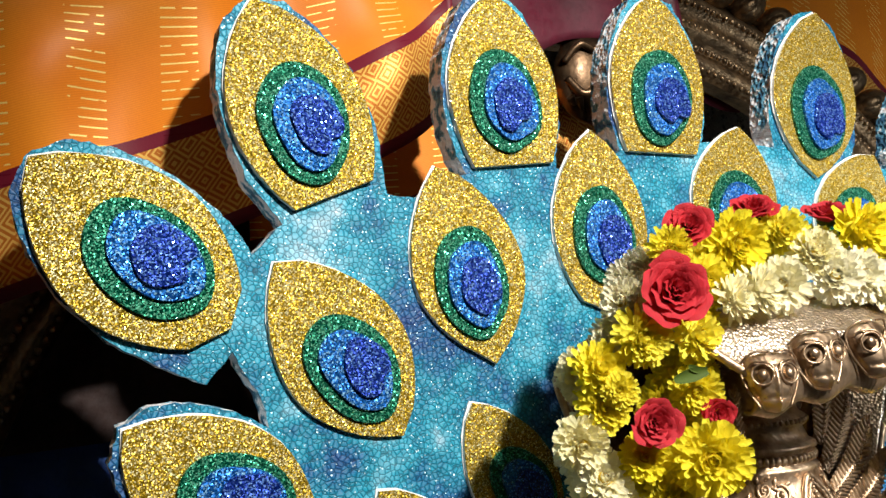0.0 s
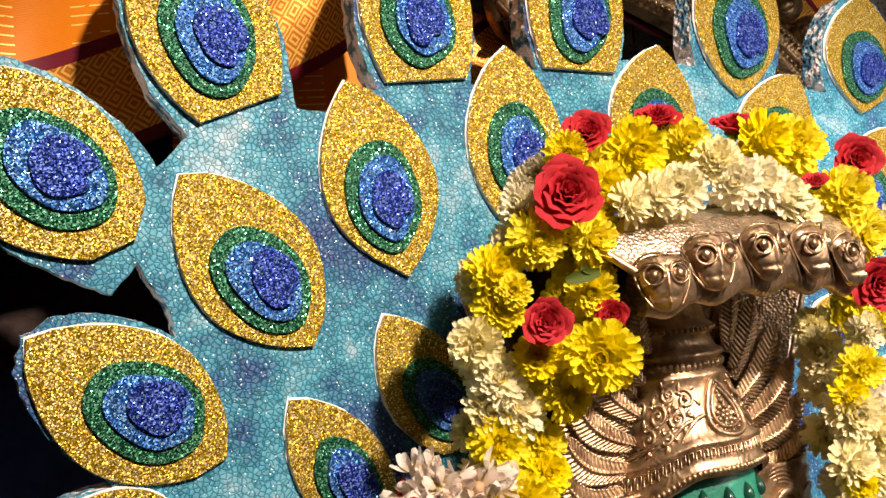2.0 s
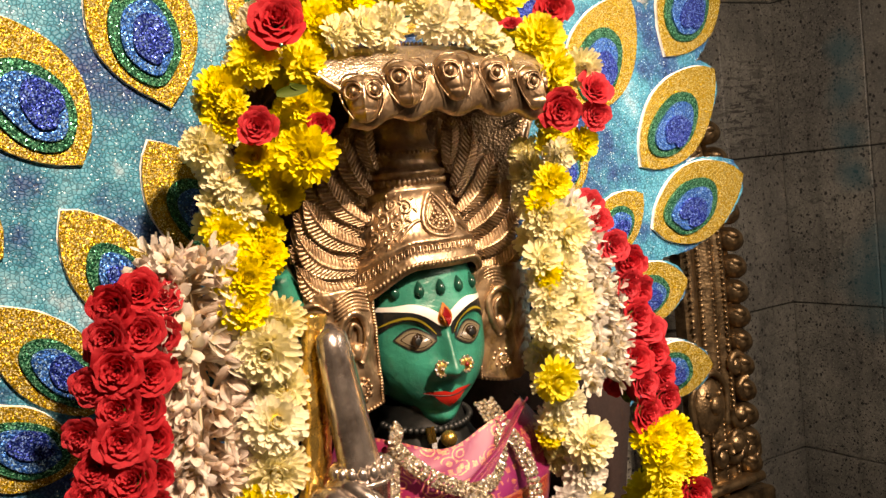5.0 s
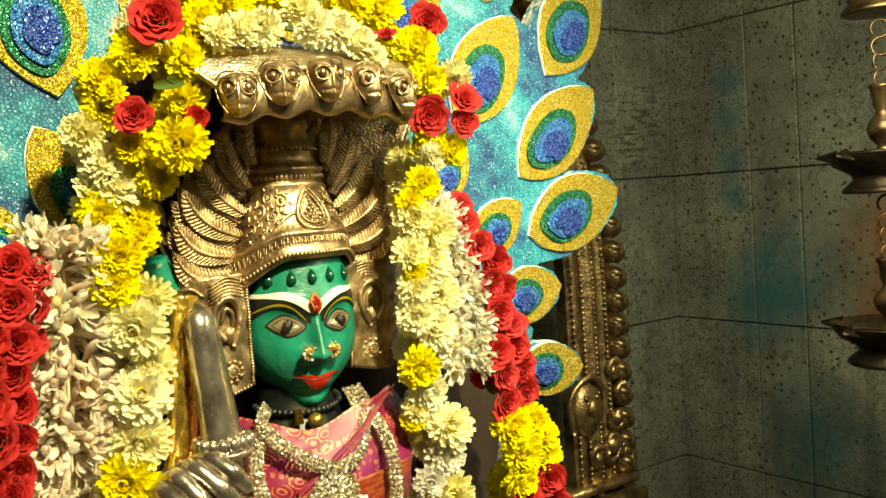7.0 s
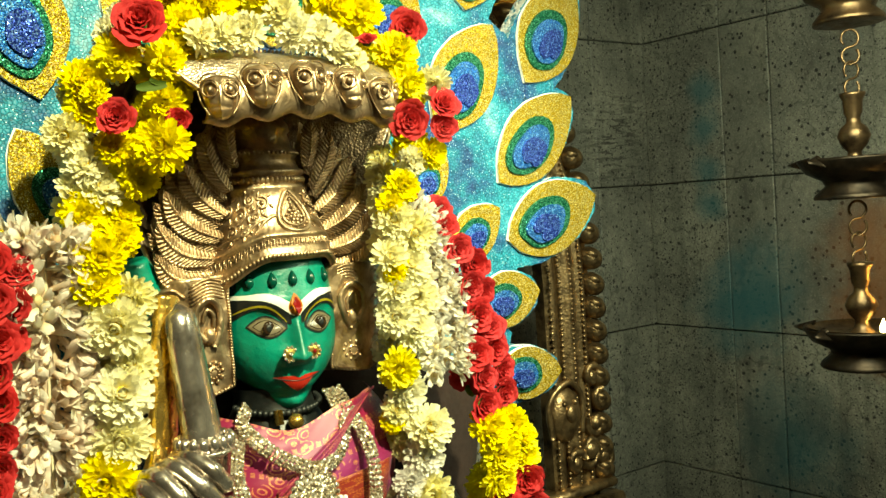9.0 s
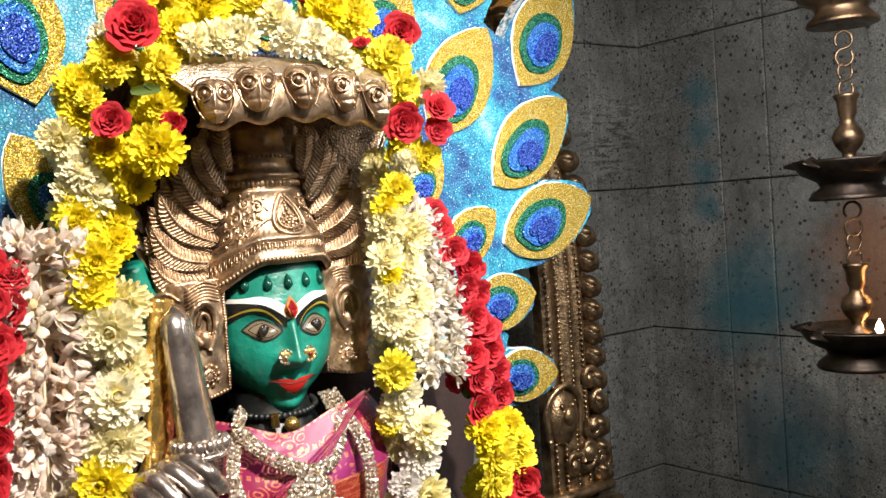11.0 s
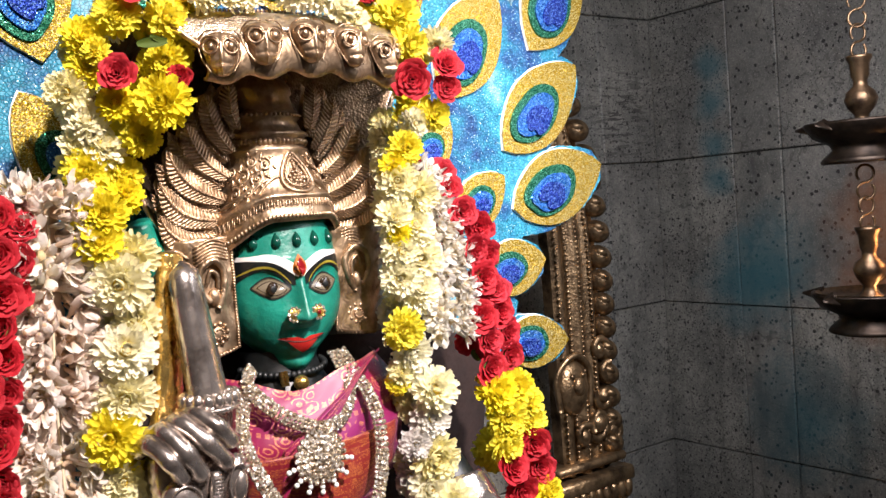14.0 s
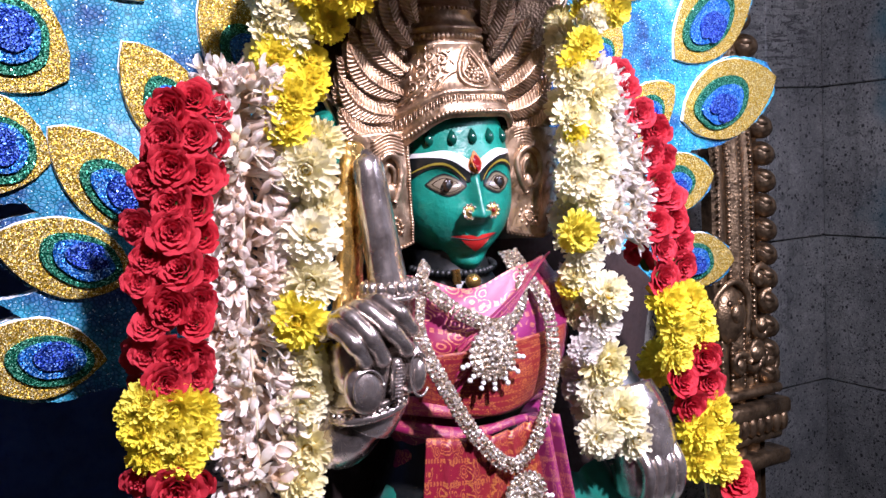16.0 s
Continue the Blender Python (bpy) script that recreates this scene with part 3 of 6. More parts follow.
        for name, mat, ra, rw, shift, wob in layers:
            bm = bmesh.new()
            n = Vector((a.y, -a.x)).normalized()
            cc = c + a * shift + n * width * (rng.uniform(0.0, 0.035) if name == "eye_iris" else rng.uniform(0.03, 0.075) if name == "eye_pupil" else 0)
            pts = oval(cc, a, ra * length * (1 if length < 0.16 else 0.95), rw * width, 7 * i + len(name), wob, 30, 0.34 if name == "eye_pupil" else 0.06)
            plate(bm, pts, y - 0.0036, y + 0.0002, 0, 0, 0.0005)
            part(name, bm, mat, feather, "", False)
            y -= 0.0036
    return fan


fan_screen()


# ---- draped cloth ----
def drape(name, label, hem, top, y, folds, seed, material):
    """Cloth that hangs from a top line to a hem, both polylines in x-z, with folds in depth."""
    hem, top = spline([(x, 0, z) for x, z in hem], 10), spline([(x, 0, z) for x, z in top], 10)
    n = min(len(hem), len(top)) - 1
    bm = bmesh.new()
    uvl = bm.loops.layers.uv.verify()
    rows = 26
    vs, run = [], 0.0
    for i in range(n + 1):
        col = []
        if i:
            run += (hem[i] - hem[i - 1]).length
        length = (top[i] - hem[i]).length
        for j in range(rows + 1):
            v = j / rows
            p = hem[i].lerp(top[i], v)
            q = Vector((p.x * 5.5 + 0.8 * p.z, p.z * 1.6, seed))
            d = folds * (noise.noise(q) + 0.45 * noise.noise(q * 2.3)) + 0.30 * folds * math.sin(p.x * 34 + p.z * 9 + seed) - 0.55 * folds * abs(math.sin(p.x * 9.5 - p.z * 11 + seed)) ** 5
            col.append((bm.verts.new((p.x, y + d, p.z)), (run, v * length)))
        vs.append(col)
    for i in range(n):
        for j in range(rows):
            quad = (vs[i][j], vs[i + 1][j], vs[i + 1][j + 1], vs[i][j + 1])
            f = bm.faces.new([q[0] for q in quad])
            for loop, q in zip(f.loops, quad):
                loop[uvl].uv = q[1]
    ob = part(name, bm, material)
    thick = ob.modifiers.new("thick", "SOLIDIFY")
    thick.thickness = 0.0015
    return tagged(ob, label, "cloth")


drape("orange_sari", "orange silk sari with maroon and gold brocade border, draped in folds",
      [(-0.430, 1.424), (-0.191, 1.500), (-0.029, 1.555), (0.086, 1.584), (0.191, 1.617), (0.306, 1.668), (0.382, 1.706), (0.439, 1.753)],
      [(-0.45, 2.12), (-0.20, 2.12), (-0.03, 2.14), (0.09, 2.15), (0.20, 2.16), (0.30, 2.16), (0.37, 2.14), (0.42, 2.10)], 0.880, 0.040, 2.0, ORANGE)
drape("orange_underlayer", "second layer of striped orange sari hanging under the border",
      [(0.22, 1.50), (0.36, 1.53), (0.50, 1.58), (0.60, 1.66), (0.72, 1.74)],
      [(0.22, 1.82), (0.36, 1.84), (0.50, 1.84), (0.60, 1.80), (0.72, 1.78)], 0.995, 0.012, 5.0, ORANGE)
drape("maroon_fold", "dark maroon pleated end of the sari bunched in the shade",
      [(0.42, 1.785), (0.52, 1.80), (0.62, 1.845), (0.72, 1.85), (0.80, 1.86)],
      [(0.42, 2.13), (0.52, 2.13), (0.62, 2.14), (0.72, 2.14), (0.80, 2.13)], 0.935, 0.02, 8.0, MAROON)
# added near-black sheet in place of the shade on the rear wall
drape("dark_curtain", "near-black brown sheet standing in for shade behind the fan",
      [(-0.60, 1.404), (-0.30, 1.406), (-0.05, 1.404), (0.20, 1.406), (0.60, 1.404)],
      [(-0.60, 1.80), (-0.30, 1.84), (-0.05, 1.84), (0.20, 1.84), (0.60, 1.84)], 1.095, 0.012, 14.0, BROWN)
# another added dark sheet, filling the shaded gap below the board
drape("back_cloth", "near-black brown sheet standing in for shade behind the statue under the fan",
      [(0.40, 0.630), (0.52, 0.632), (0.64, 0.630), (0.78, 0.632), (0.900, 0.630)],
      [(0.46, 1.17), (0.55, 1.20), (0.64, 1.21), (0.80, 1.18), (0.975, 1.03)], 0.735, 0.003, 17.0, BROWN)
drape("orange_tail", "plain orange end of the sari hanging beside the bronze arch",
      [(0.84, 1.80), (0.94, 1.775), (1.05, 1.80), (1.20, 1.74), (1.34, 1.60)],
      [(0.84, 2.14), (0.94, 2.15), (1.05, 2.15), (1.20, 2.14), (1.34, 2.12)], 0.992, 0.010, 11.0, ORANGE)


# ---- bronze arch behind the fan ----
def arch_point(s, r):
    """s: metres along the arch from the foot of its right column; r: metres from the middle line outward."""
    r0, zc, xc = 0.765, 1.14, 0.61
    up = zc - 0.30
    if s < up:
        return Vector((xc + r0 + r, 0, 0.30 + s))
    a = (s - up) / r0
    if a < math.pi:
        return Vector((xc + (r0 + r) * math.cos(a), 0, zc + (r0 + r) * math.sin(a)))
    return Vector((xc - r0 - r, 0, zc - (s - up - math.pi * r0)))


def bronze_arch():
    arch = group_empty("bronze_arch", "old bronze halo arch with beaded bands and a twisted rope edge", "arch")
    total = 2 * 0.84 + math.pi * 0.765
    bm = bmesh.new()
    y = 0.955

    def plate_f(u, v):
        r = -0.062 + 0.124 * v
        p = arch_point(u * total, r)
        depth = 0.006 * math.cos((v - 0.5) * 2 * math.pi * 3.0) + 0.010 * (1 - (2 * v - 1) ** 2)
        return Vector((p.x, y - depth, p.z))
    grid(bm, plate_f, 150, 24)

    def back_f(u, v):
        p = arch_point(u * total, -0.062 + 0.124 * v)
        return Vector((p.x, y + 0.02, p.z))
    grid(bm, back_f, 150, 2)
    for edge in (0, 1):
        grid(bm, lambda u, v: Vector(((p := arch_point(u * total, -0.062 + 0.124 * edge)).x, y - 0.006 + 0.026 * v, p.z)), 150, 1)
    part("band", bm, BRASS_DARK, arch)
    for r, size, step in ((-0.052, 0.0038, 0.0125), (-0.026, 0.0044, 0.0105), (0.004, 0.0042, 0.0098), (0.034, 0.0040, 0.0105)):
        bm = bmesh.new()
        for i in range(int(total / step)):
            s = i * step
            if 0.16 < s < 0.46:
                continue
            p = arch_point(s, r)
            ball(bm, (p.x, y - 0.0135, p.z), (size, size, size), 0, None, 6, 4)
        part("bead_row", bm, BRASS_DARK, arch)
    # the rope: overlapping slanted lobes
    lobe = bmesh.new()
    ball(lobe, (0, 0, 0), (0.028, 0.025, 0.0225), 0, Euler((0, radians(34), 0)).to_matrix(), 16, 10)
    ball(lobe, (-0.006, -0.010, 0.008), (0.017, 0.017, 0.010), 0, Euler((0, radians(34), 0)).to_matrix(), 12, 8)
    lobe_mesh = bpy.data.meshes.new("rope_lobe")
    lobe.to_mesh(lobe_mesh)
    lobe.free()
    lobe_mesh.materials.append(BRASS_DARK)
    lobe_mesh.shade_smooth()
    step = 0.047
    for i in range(int(total / step)):
        s = i * step
        if s < 0.44:
            continue
        p, q = arch_point(s, 0.074), arch_point(s + 0.01, 0.074)
        turn = math.atan2((q - p).x, (q - p).z)
        shared("rope_lobe", lobe_mesh, arch, pose(p.x, y - 0.004, p.z, 0, math.degrees(turn), 0))
    # guardian relief and mouldings at the column foot
    bm = bmesh.new()
    x = 0.61 + 0.765
    ball(bm, (x - 0.03, y - 0.01, 0.90), (0.040, 0.022, 0.055))
    tube(bm, spline([(x - 0.07, y - 0.016, 0.86), (x - 0.075, y - 0.018, 0.93), (x - 0.03, y - 0.024, 0.965), (x + 0.012, y - 0.018, 0.93), (x + 0.01, y - 0.016, 0.86)]), 0.006)
    ball(bm, (x - 0.03, y - 0.030, 0.905), (0.014, 0.010, 0.018))
    for dx in (-0.014, 0.014):
        ball(bm, (x - 0.03 + dx, y - 0.027, 0.925), 0.006)
    for k, (dx, z, r) in enumerate(((0.045, 0.965, 0.026), (0.066, 0.915, 0.022), (0.05, 0.87, 0.028), (0.03, 0.82, 0.036), (0.066, 0.80, 0.028), (-0.01, 0.80, 0.028))):
        a0 = k * 1.3
        tube(bm, [(x + dx + r * (1 - 0.1 * j / 2) * (1 - j / 14) * math.cos(a0 + j * 0.62), y - 0.016, z + r * (1 - j / 14) * math.sin(a0 + j * 0.62)) for j in range(13)], 0.0075)
        ball(bm, (x + dx, y - 0.012, z), r * 0.55)
    part("guardian_relief", bm, BRASS_DARK, arch)
    bm = bmesh.new()
    for z, h, o in ((0.745, 0.018, 0.012), (0.71, 0.03, 0.022), (0.655, 0.02, 0.010), (0.61, 0.028, 0.02)):
        box(bm, (x - 0.085 - o, y - 0.02 - o, z - h / 2), (x + 0.08 + o, y + 0.02, z + h / 2), 0, 0.006)
    for i in range(9):
        ball(bm, (x - 0.085 + i * 0.021, y - 0.032, 0.683), (0.011, 0.012, 0.022), 0, None, 8, 6)
    part("moulding", bm, BRASS_DARK, arch)
    for sx in (1, -1):
        bm = bmesh.new()
        cx = 0.61 + sx * 0.765
        box(bm, (cx - 0.10, y - 0.03, 0.0), (cx + 0.10, y + 0.05, 0.32), 0, 0.006)
        part("foot", bm, BRASS_DARK, arch)
    # lion-face crest at the crown of the arch, as a plain relief
    bm = bmesh.new()
    cx, cz = 0.655, 1.800
    ball(bm, (cx, y - 0.005, cz), (0.052, 0.026, 0.060))
    for k in (-1, 1):
        ball(bm, (cx + k * 0.018, y - 0.021, cz + 0.012), (0.008, 0.004, 0.0035))
        tube(bm, spline([(cx + k * 0.006, y - 0.030, cz + 0.03), (cx + k * 0.026, y - 0.029, cz + 0.036), (cx + k * 0.044, y - 0.018, cz + 0.016)]), 0.005)
        tube(bm, spline([(cx + k * 0.006, y - 0.032, cz - 0.018), (cx + k * 0.026, y - 0.028, cz - 0.026), (cx + k * 0.04, y - 0.016, cz - 0.004)]), 0.006)
        for j in range(4):
            tube(bm, [(cx + k * (0.008 + j * 0.012), y - 0.026, cz - 0.030), (cx + k * (0.006 + j * 0.010), y - 0.022, cz - 0.060 + j * 0.007)], lambda v: 0.006 * (1 - 0.6 * v), 0, 6)
    ball(bm, (cx, y - 0.028, cz - 0.002), (0.007, 0.006, 0.014))
    part("crest", bm, BRASS, arch, "dark brass lion-face crest")
    return arch


bronze_arch()


# ---- the statue ----
CX = 0.599  # the statue's middle
FACE_X, FACE_Y, FACE_Z, FACE_TURN = 0.6045, 0.655, 1.185, radians(-7)  # middle of the head and its turn


def face_width(sn):
    c = math.sqrt(max(0.0, 1 - sn * sn))
    return 0.0695 * (1 - min(0.34, 1.15 * max(0.0, -sn) ** 3.4)) * c ** 0.85


def face_y(x, z):
    """Depth of the carved face at x and z: an egg with sockets, brow ridge, nose, cheeks, mouth and chin."""
    bump = lambda c, w: math.exp(-(c / w) ** 2)
    sn = max(-0.995, min(0.995, (z - FACE_Z) / (0.098 if z < FACE_Z else 0.140)))
    c = math.sqrt(1 - sn * sn)
    d, e = x - CX, abs(x - CX)
    q = max(0.0004, 1 - (d / max(0.002, face_width(sn))) ** 2)
    y = FACE_Y - 0.066 * c ** 0.80 * math.sqrt(q)
    h = 0.0030 * bump(z - 1.222, 0.010) * bump(e - 0.026, 0.030)
    h -= 0.0085 * bump(z - 1.201, 0.0125) * bump(e - 0.031, 0.017)
    h += 0.0060 * bump(z - 1.194, 0.0085) * bump(e - 0.031, 0.013)
    h += 0.0035 * bump(z - 1.164, 0.020) * bump(e - 0.036, 0.016)
    h += 0.0055 * bump(z - 1.128, 0.014) * bump(d, 0.022)
    h -= 0.0030 * bump(z - 1.1125, 0.005) * bump(d, 0.020)
    h += 0.0075 * bump(z - 1.100, 0.010) * bump(d, 0.016)
    t = (1.214 - z) / 0.063
    if 0 < t < 1.06:
        rise = 0.0040 + 0.0235 * t ** 1.3 if t < 0.90 else 0.0245 * (1.06 - t) / 0.16
        h += rise * bump(d, 0.0052 + 0.0042 * max(0.0, t) ** 2)
        h += 0.0130 * bump(z - 1.1610, 0.0075) * bump(e - 0.0120, 0.0068)
    return y - h * min(1.0, q * 3.0)


def face_spot(x, z, lift=0.0):
    """A place on the turned head: x from its own middle line, z up, lift in front of the skin."""
    d, y = x - CX, face_y(x, z) - lift - FACE_Y
    c, n = math.cos(FACE_TURN), math.sin(FACE_TURN)
    return Vector((FACE_X + c * d - n * y, FACE_Y + n * d + c * y, z))


def statue():
    bm = bmesh.new()
    cy, cz = FACE_Y, FACE_Z

    def skull(u, v):
        a, b = 2 * math.pi * u, math.pi * (v - 0.5) * 0.998
        sn, c = math.sin(b), math.cos(b)
        x = CX + face_width(sn) * math.cos(a)
        z = cz + (0.098 if sn < 0 else 0.140) * sn
        if math.sin(a) < 0:
            return face_spot(x, z)
        return face_spot(x, z, face_y(x, z) - cy - 0.066 * c ** 0.80 * math.sin(a))
    grid(bm, skull, 168, 150, 0, True)

    # painted eyes, brows and marks: thin raised enamel that follows the face
    def decal(mat, f, n=20, m=3, lift=0.0016):
        def g(u, v):
            x, z = f(u, v)
            return face_spot(x, z, lift)
        grid(bm, g, n, m, mat)

    # lips: a thin bowed upper one, a pointed lower one
    half = 0.0285
    corner = lambda sx: 1.1310 + 0.0048 * abs(sx) ** 1.6
    decal(1, lambda u, v: (CX + half * (2 * u - 1), corner(2 * u - 1) + v * 0.0056 * (1 - (2 * u - 1) ** 2) ** 0.7 * (1 - 0.42 * math.exp(-((2 * u - 1) / 0.16) ** 2))), 34, 6, 0.0018)
    decal(1, lambda u, v: (CX + half * 0.97 * (2 * u - 1), corner(2 * u - 1) - v * (0.0022 * (1 - (2 * u - 1) ** 2) + 0.0118 * max(0.0, 1 - abs(2 * u - 1) / 0.64) ** 0.9)), 34, 8, 0.0026)
    tube(bm, [face_spot(CX + half * k, corner(k), 0.0026) for k in [i / 12 - 1 for i in range(25)]], 0.0006, 2, 5)
    for k in (-1, 1):
        ex, ez = CX + k * 0.0312, 1.1940

        def almond(u, v, wide=1.0, tall=1.0, ex=ex, ez=ez, k=k):
            t = 2 * u - 1
            h = (1 - abs(t) ** 1.7) ** 0.95
            return ex + 0.0186 * wide * t, ez + 0.0020 * t * k + 0.0108 * tall * h * (2 * v - 1) * (1.0 if v > 0.5 else 0.88)
        decal(2, lambda u, v: almond(u, v, 1.13, 1.26), 22, 8, 0.0012)
        decal(12, lambda u, v: almond(u, v, 1.02, 1.06), 22, 8, 0.0018)
        decal(4, lambda u, v: almond(u, v, 0.94, 0.92), 22, 8, 0.0024)
        decal(5, lambda u, v: almond(u, v, 0.82, 0.80), 22, 8, 0.0028)
        decal(4, lambda u, v: almond(u, v, 0.76, 0.72), 22, 8, 0.0032)
        ball(bm, face_spot(ex, ez, 0.0030), (0.0074, 0.0030, 0.0078), 5, None, 18, 10)
        ball(bm, face_spot(ex, ez, 0.0052), (0.0040, 0.0013, 0.0042), 2, None, 12, 8)
        # brow, from the top: white band, black stroke, ochre line, dark lid
        white = lambda e: 1.2125 + 0.0165 * math.sin(math.pi / 2 * min(1.0, max(0.0, (e - 0.004) / 0.034)))
        thick = lambda e: 0.0050 + 0.0100 * max(0.0, 1 - e / 0.050) ** 0.9
        ochre = lambda e: 1.1965 + 0.0222 * math.sin(math.pi * min(1.0, max(0.0, (e - 0.0095) / 0.058)) ** 0.82 * 0.86)
        rim = lambda u: 0.003 + 0.0595 * u
        decal(3, lambda u, v: (CX + k * rim(u), white(rim(u)) + thick(rim(u)) * (v - 0.5)), 30, 4, 0.0022)
        low = lambda e: white(e) - thick(e) * 0.5
        decal(2, lambda u, v: (CX + k * (e := 0.006 + 0.0565 * u), low(e) + (min(low(e) - 0.0012, ochre(e)) - low(e)) * v), 30, 6, 0.0015)
        arcx = lambda u: 0.0105 + 0.052 * u
        decal(7, lambda u, v: (CX + k * arcx(u), ochre(arcx(u)) + 0.0028 * (v - 0.5) * math.sin(math.pi * (0.08 + 0.86 * u)) ** 0.5), 30, 3, 0.0021)
        decal(2, lambda u, v: (CX + k * arcx(u), ochre(arcx(u)) - 0.0012 - v * (0.0022 + 0.0040 * abs(2 * u - 1) ** 2)), 30, 4, 0.0016)
    for i in range(6):
        x = CX + 0.0012 + (i - 2.5 + 0.5) * 0.0228 if i < 5 else CX - 0.0585
        tube(bm, [face_spot(x, z, 0.0012) for z in [1.2385 + 0.0178 * j / 12 for j in range(13)]],
             lambda v: 0.0004 + 0.0050 * math.sin(math.pi * v ** 0.72) ** 0.85, 8, 12, 1.0)
    for mat, z0, z1, r, lift in ((11, 1.2055, 1.2312, 0.0084, 0.0030), (9, 1.2080, 1.2268, 0.0054, 0.0066)):
        decal(mat, lambda u, v: (CX + 0.0002 + r * math.sin(math.pi * v ** 0.70) ** 0.9 * (2 * u - 1), z0 + (z1 - z0) * v), 10, 18, lift)
        tube(bm, [face_spot(CX, z, lift - 0.0012) for z in [z0 + (z1 - z0) * j / 14 for j in range(15)]], lambda v: 0.0003 + r * 0.98 * math.sin(math.pi * v ** 0.70) ** 0.9, mat, 12, 0.22)
    # neck, shoulders and body
    lathe(bm, (CX, 0.668, 0), [(0.050, 1.12), (0.046, 1.105), (0.050, 1.09), (0.060, 1.072)], 2, 36)
    lathe(bm, (CX, 0.668, 0), [(0.060, 1.072), (0.080, 1.05), (0.088, 1.00), (0.088, 0.94), (0.085, 0.88), (0.11, 0.82), (0.17, 0.76), (0.18, 0.70), (0.18, 0.62), (0.0, 0.62)], 2, 36)
    # raised right arm with its silver-clad hand
    tube(bm, spline([(0.475, 0.665, 1.055), (0.432, 0.632, 0.980), (0.402, 0.598, 0.948), (0.408, 0.565, 0.950), (0.428, 0.547, 0.985)]), lambda v: 0.036 - 0.003 * v, 10, 20)
    ball(bm, (0.433, 0.543, 1.028), (0.0435, 0.036, 0.056), 10, Euler((0, radians(-8), 0)).to_matrix(), 24, 18)
    tube(bm, spline([(0.424, 0.551, 0.966), (0.428, 0.548, 0.975), (0.434, 0.545, 0.990)]), lambda v: 0.035 + 0.003 * v, 10, 20)
    for dz, rr in ((0.0, 0.0052), (0.010, 0.0040)):
        tube(bm, [(0.4295 + 0.0385 * math.cos(a), 0.545 + 0.036 * math.sin(a), 0.979 + dz + 0.006 * math.cos(a)) for a in [2 * math.pi * i / 28 for i in range(29)]], rr, 10, 8)
    for i in range(30):
        a = 2 * math.pi * i / 30
        ball(bm, (0.4295 + 0.041 * math.cos(a), 0.545 + 0.0385 * math.sin(a), 0.984 + 0.006 * math.cos(a)), 0.0030, 10, None, 6, 4)
    # curled fingers, each with a knuckle crease and a nail
    for i, (x0, z0, x1, z1) in enumerate(((0.391, 1.068, 0.413, 1.036), (0.404, 1.078, 0.430, 1.036), (0.420, 1.084, 0.456, 1.042), (0.436, 1.090, 0.464, 1.061))):
        y = 0.503 + 0.003 * abs(i - 1.5)
        mid = Vector(((x0 + x1) / 2 - 0.001, y - 0.009, (z0 + z1) / 2 + 0.002))
        tube(bm, spline([(x0 - 0.004, y + 0.034, z0 - 0.006), (x0 - 0.001, y + 0.010, z0 + 0.001), mid, (x1, y - 0.002, z1), (x1 + 0.002, y + 0.008, z1 - 0.004)]),
             lambda v: 0.0102 - 0.0022 * v + 0.0006 * math.cos(v * 25), 10, 14)
        ball(bm, (x1 - 0.003, y - 0.0095, z1 + 0.005), (0.0046, 0.0022, 0.0066), 10, Euler((0, radians(32), 0)).to_matrix(), 10, 6)
        along = Vector((x1 - x0, 0, z1 - z0)).normalized()
        across = Vector((-along.z, 0, along.x))
        for back in (0.30, 0.36, 0.62, 0.67):
            c = Vector((x0, y - 0.004, z0)).lerp(Vector((x1, y - 0.004, z1)), back)
            tube(bm, [c + across * (0.0088 * math.sin(a)) + Vector((0, -0.0086 * math.cos(a), 0)) for a in (-1.0, -0.5, 0, 0.5, 1.0)], 0.0011, 10, 5)
    # palm: heel, engraved middle ridge and thumb
    ball(bm, (0.414, 0.513, 1.006), (0.0215, 0.0140, 0.0270), 10, Euler((0, radians(-12), 0)).to_matrix(), 20, 14)
    ball(bm, (0.468, 0.516, 1.018), (0.0135, 0.0130, 0.0265), 10, Euler((0, radians(10), 0)).to_matrix(), 18, 14)
    ball(bm, (0.470, 0.507, 1.012), (0.0085, 0.0075, 0.0175), 10, Euler((0, radians(10), 0)).to_matrix(), 16, 12)
    tube(bm, [(0.4425 + 0.0004 * k, 0.503, 0.994 + 0.0040 * k) for k in range(11)], lambda v: 0.0080 * math.sin(math.pi * (0.12 + 0.80 * v)) ** 0.35, 10, 12, 0.8)
    for k in range(10):
        tube(bm, [(0.4425 + 0.0004 * k + dx, 0.4958 + 22 * dx * dx, 0.9975 + 0.0034 * k) for dx in (-0.0045, 0, 0.0045)], 0.0009, 10, 5)
    for (cx, cy, cz), rx, rz, a0, a1 in (((0.414, 0.5015, 1.006), 0.0160, 0.0205, 0.2, 3.6), ((0.469, 0.5015, 1.014), 0.0105, 0.0220, 0.6, 5.6)):
        tube(bm, [(cx + rx * math.cos(a), cy, cz + rz * math.sin(a)) for a in [a0 + (a1 - a0) * k / 16 for k in range(17)]], 0.0015, 10, 6)
    # upper arm that shows green beside the headdress
    tube(bm, spline([(0.520, 0.690, 1.120), (0.480, 0.680, 1.190), (0.455, 0.664, 1.245), (0.441, 0.655, 1.278)]), lambda v: 0.026 - 0.012 * v * v, 0, 14)
    # lowered left arm with its silver-clad hand; upper part coloured black to stand in for shade
    tube(bm, spline([(0.735, 0.665, 1.055), (0.770, 0.640, 0.985), (0.790, 0.600, 0.930), (0.796, 0.575, 0.900)]), lambda v: 0.030 - 0.002 * v, 2, 16)
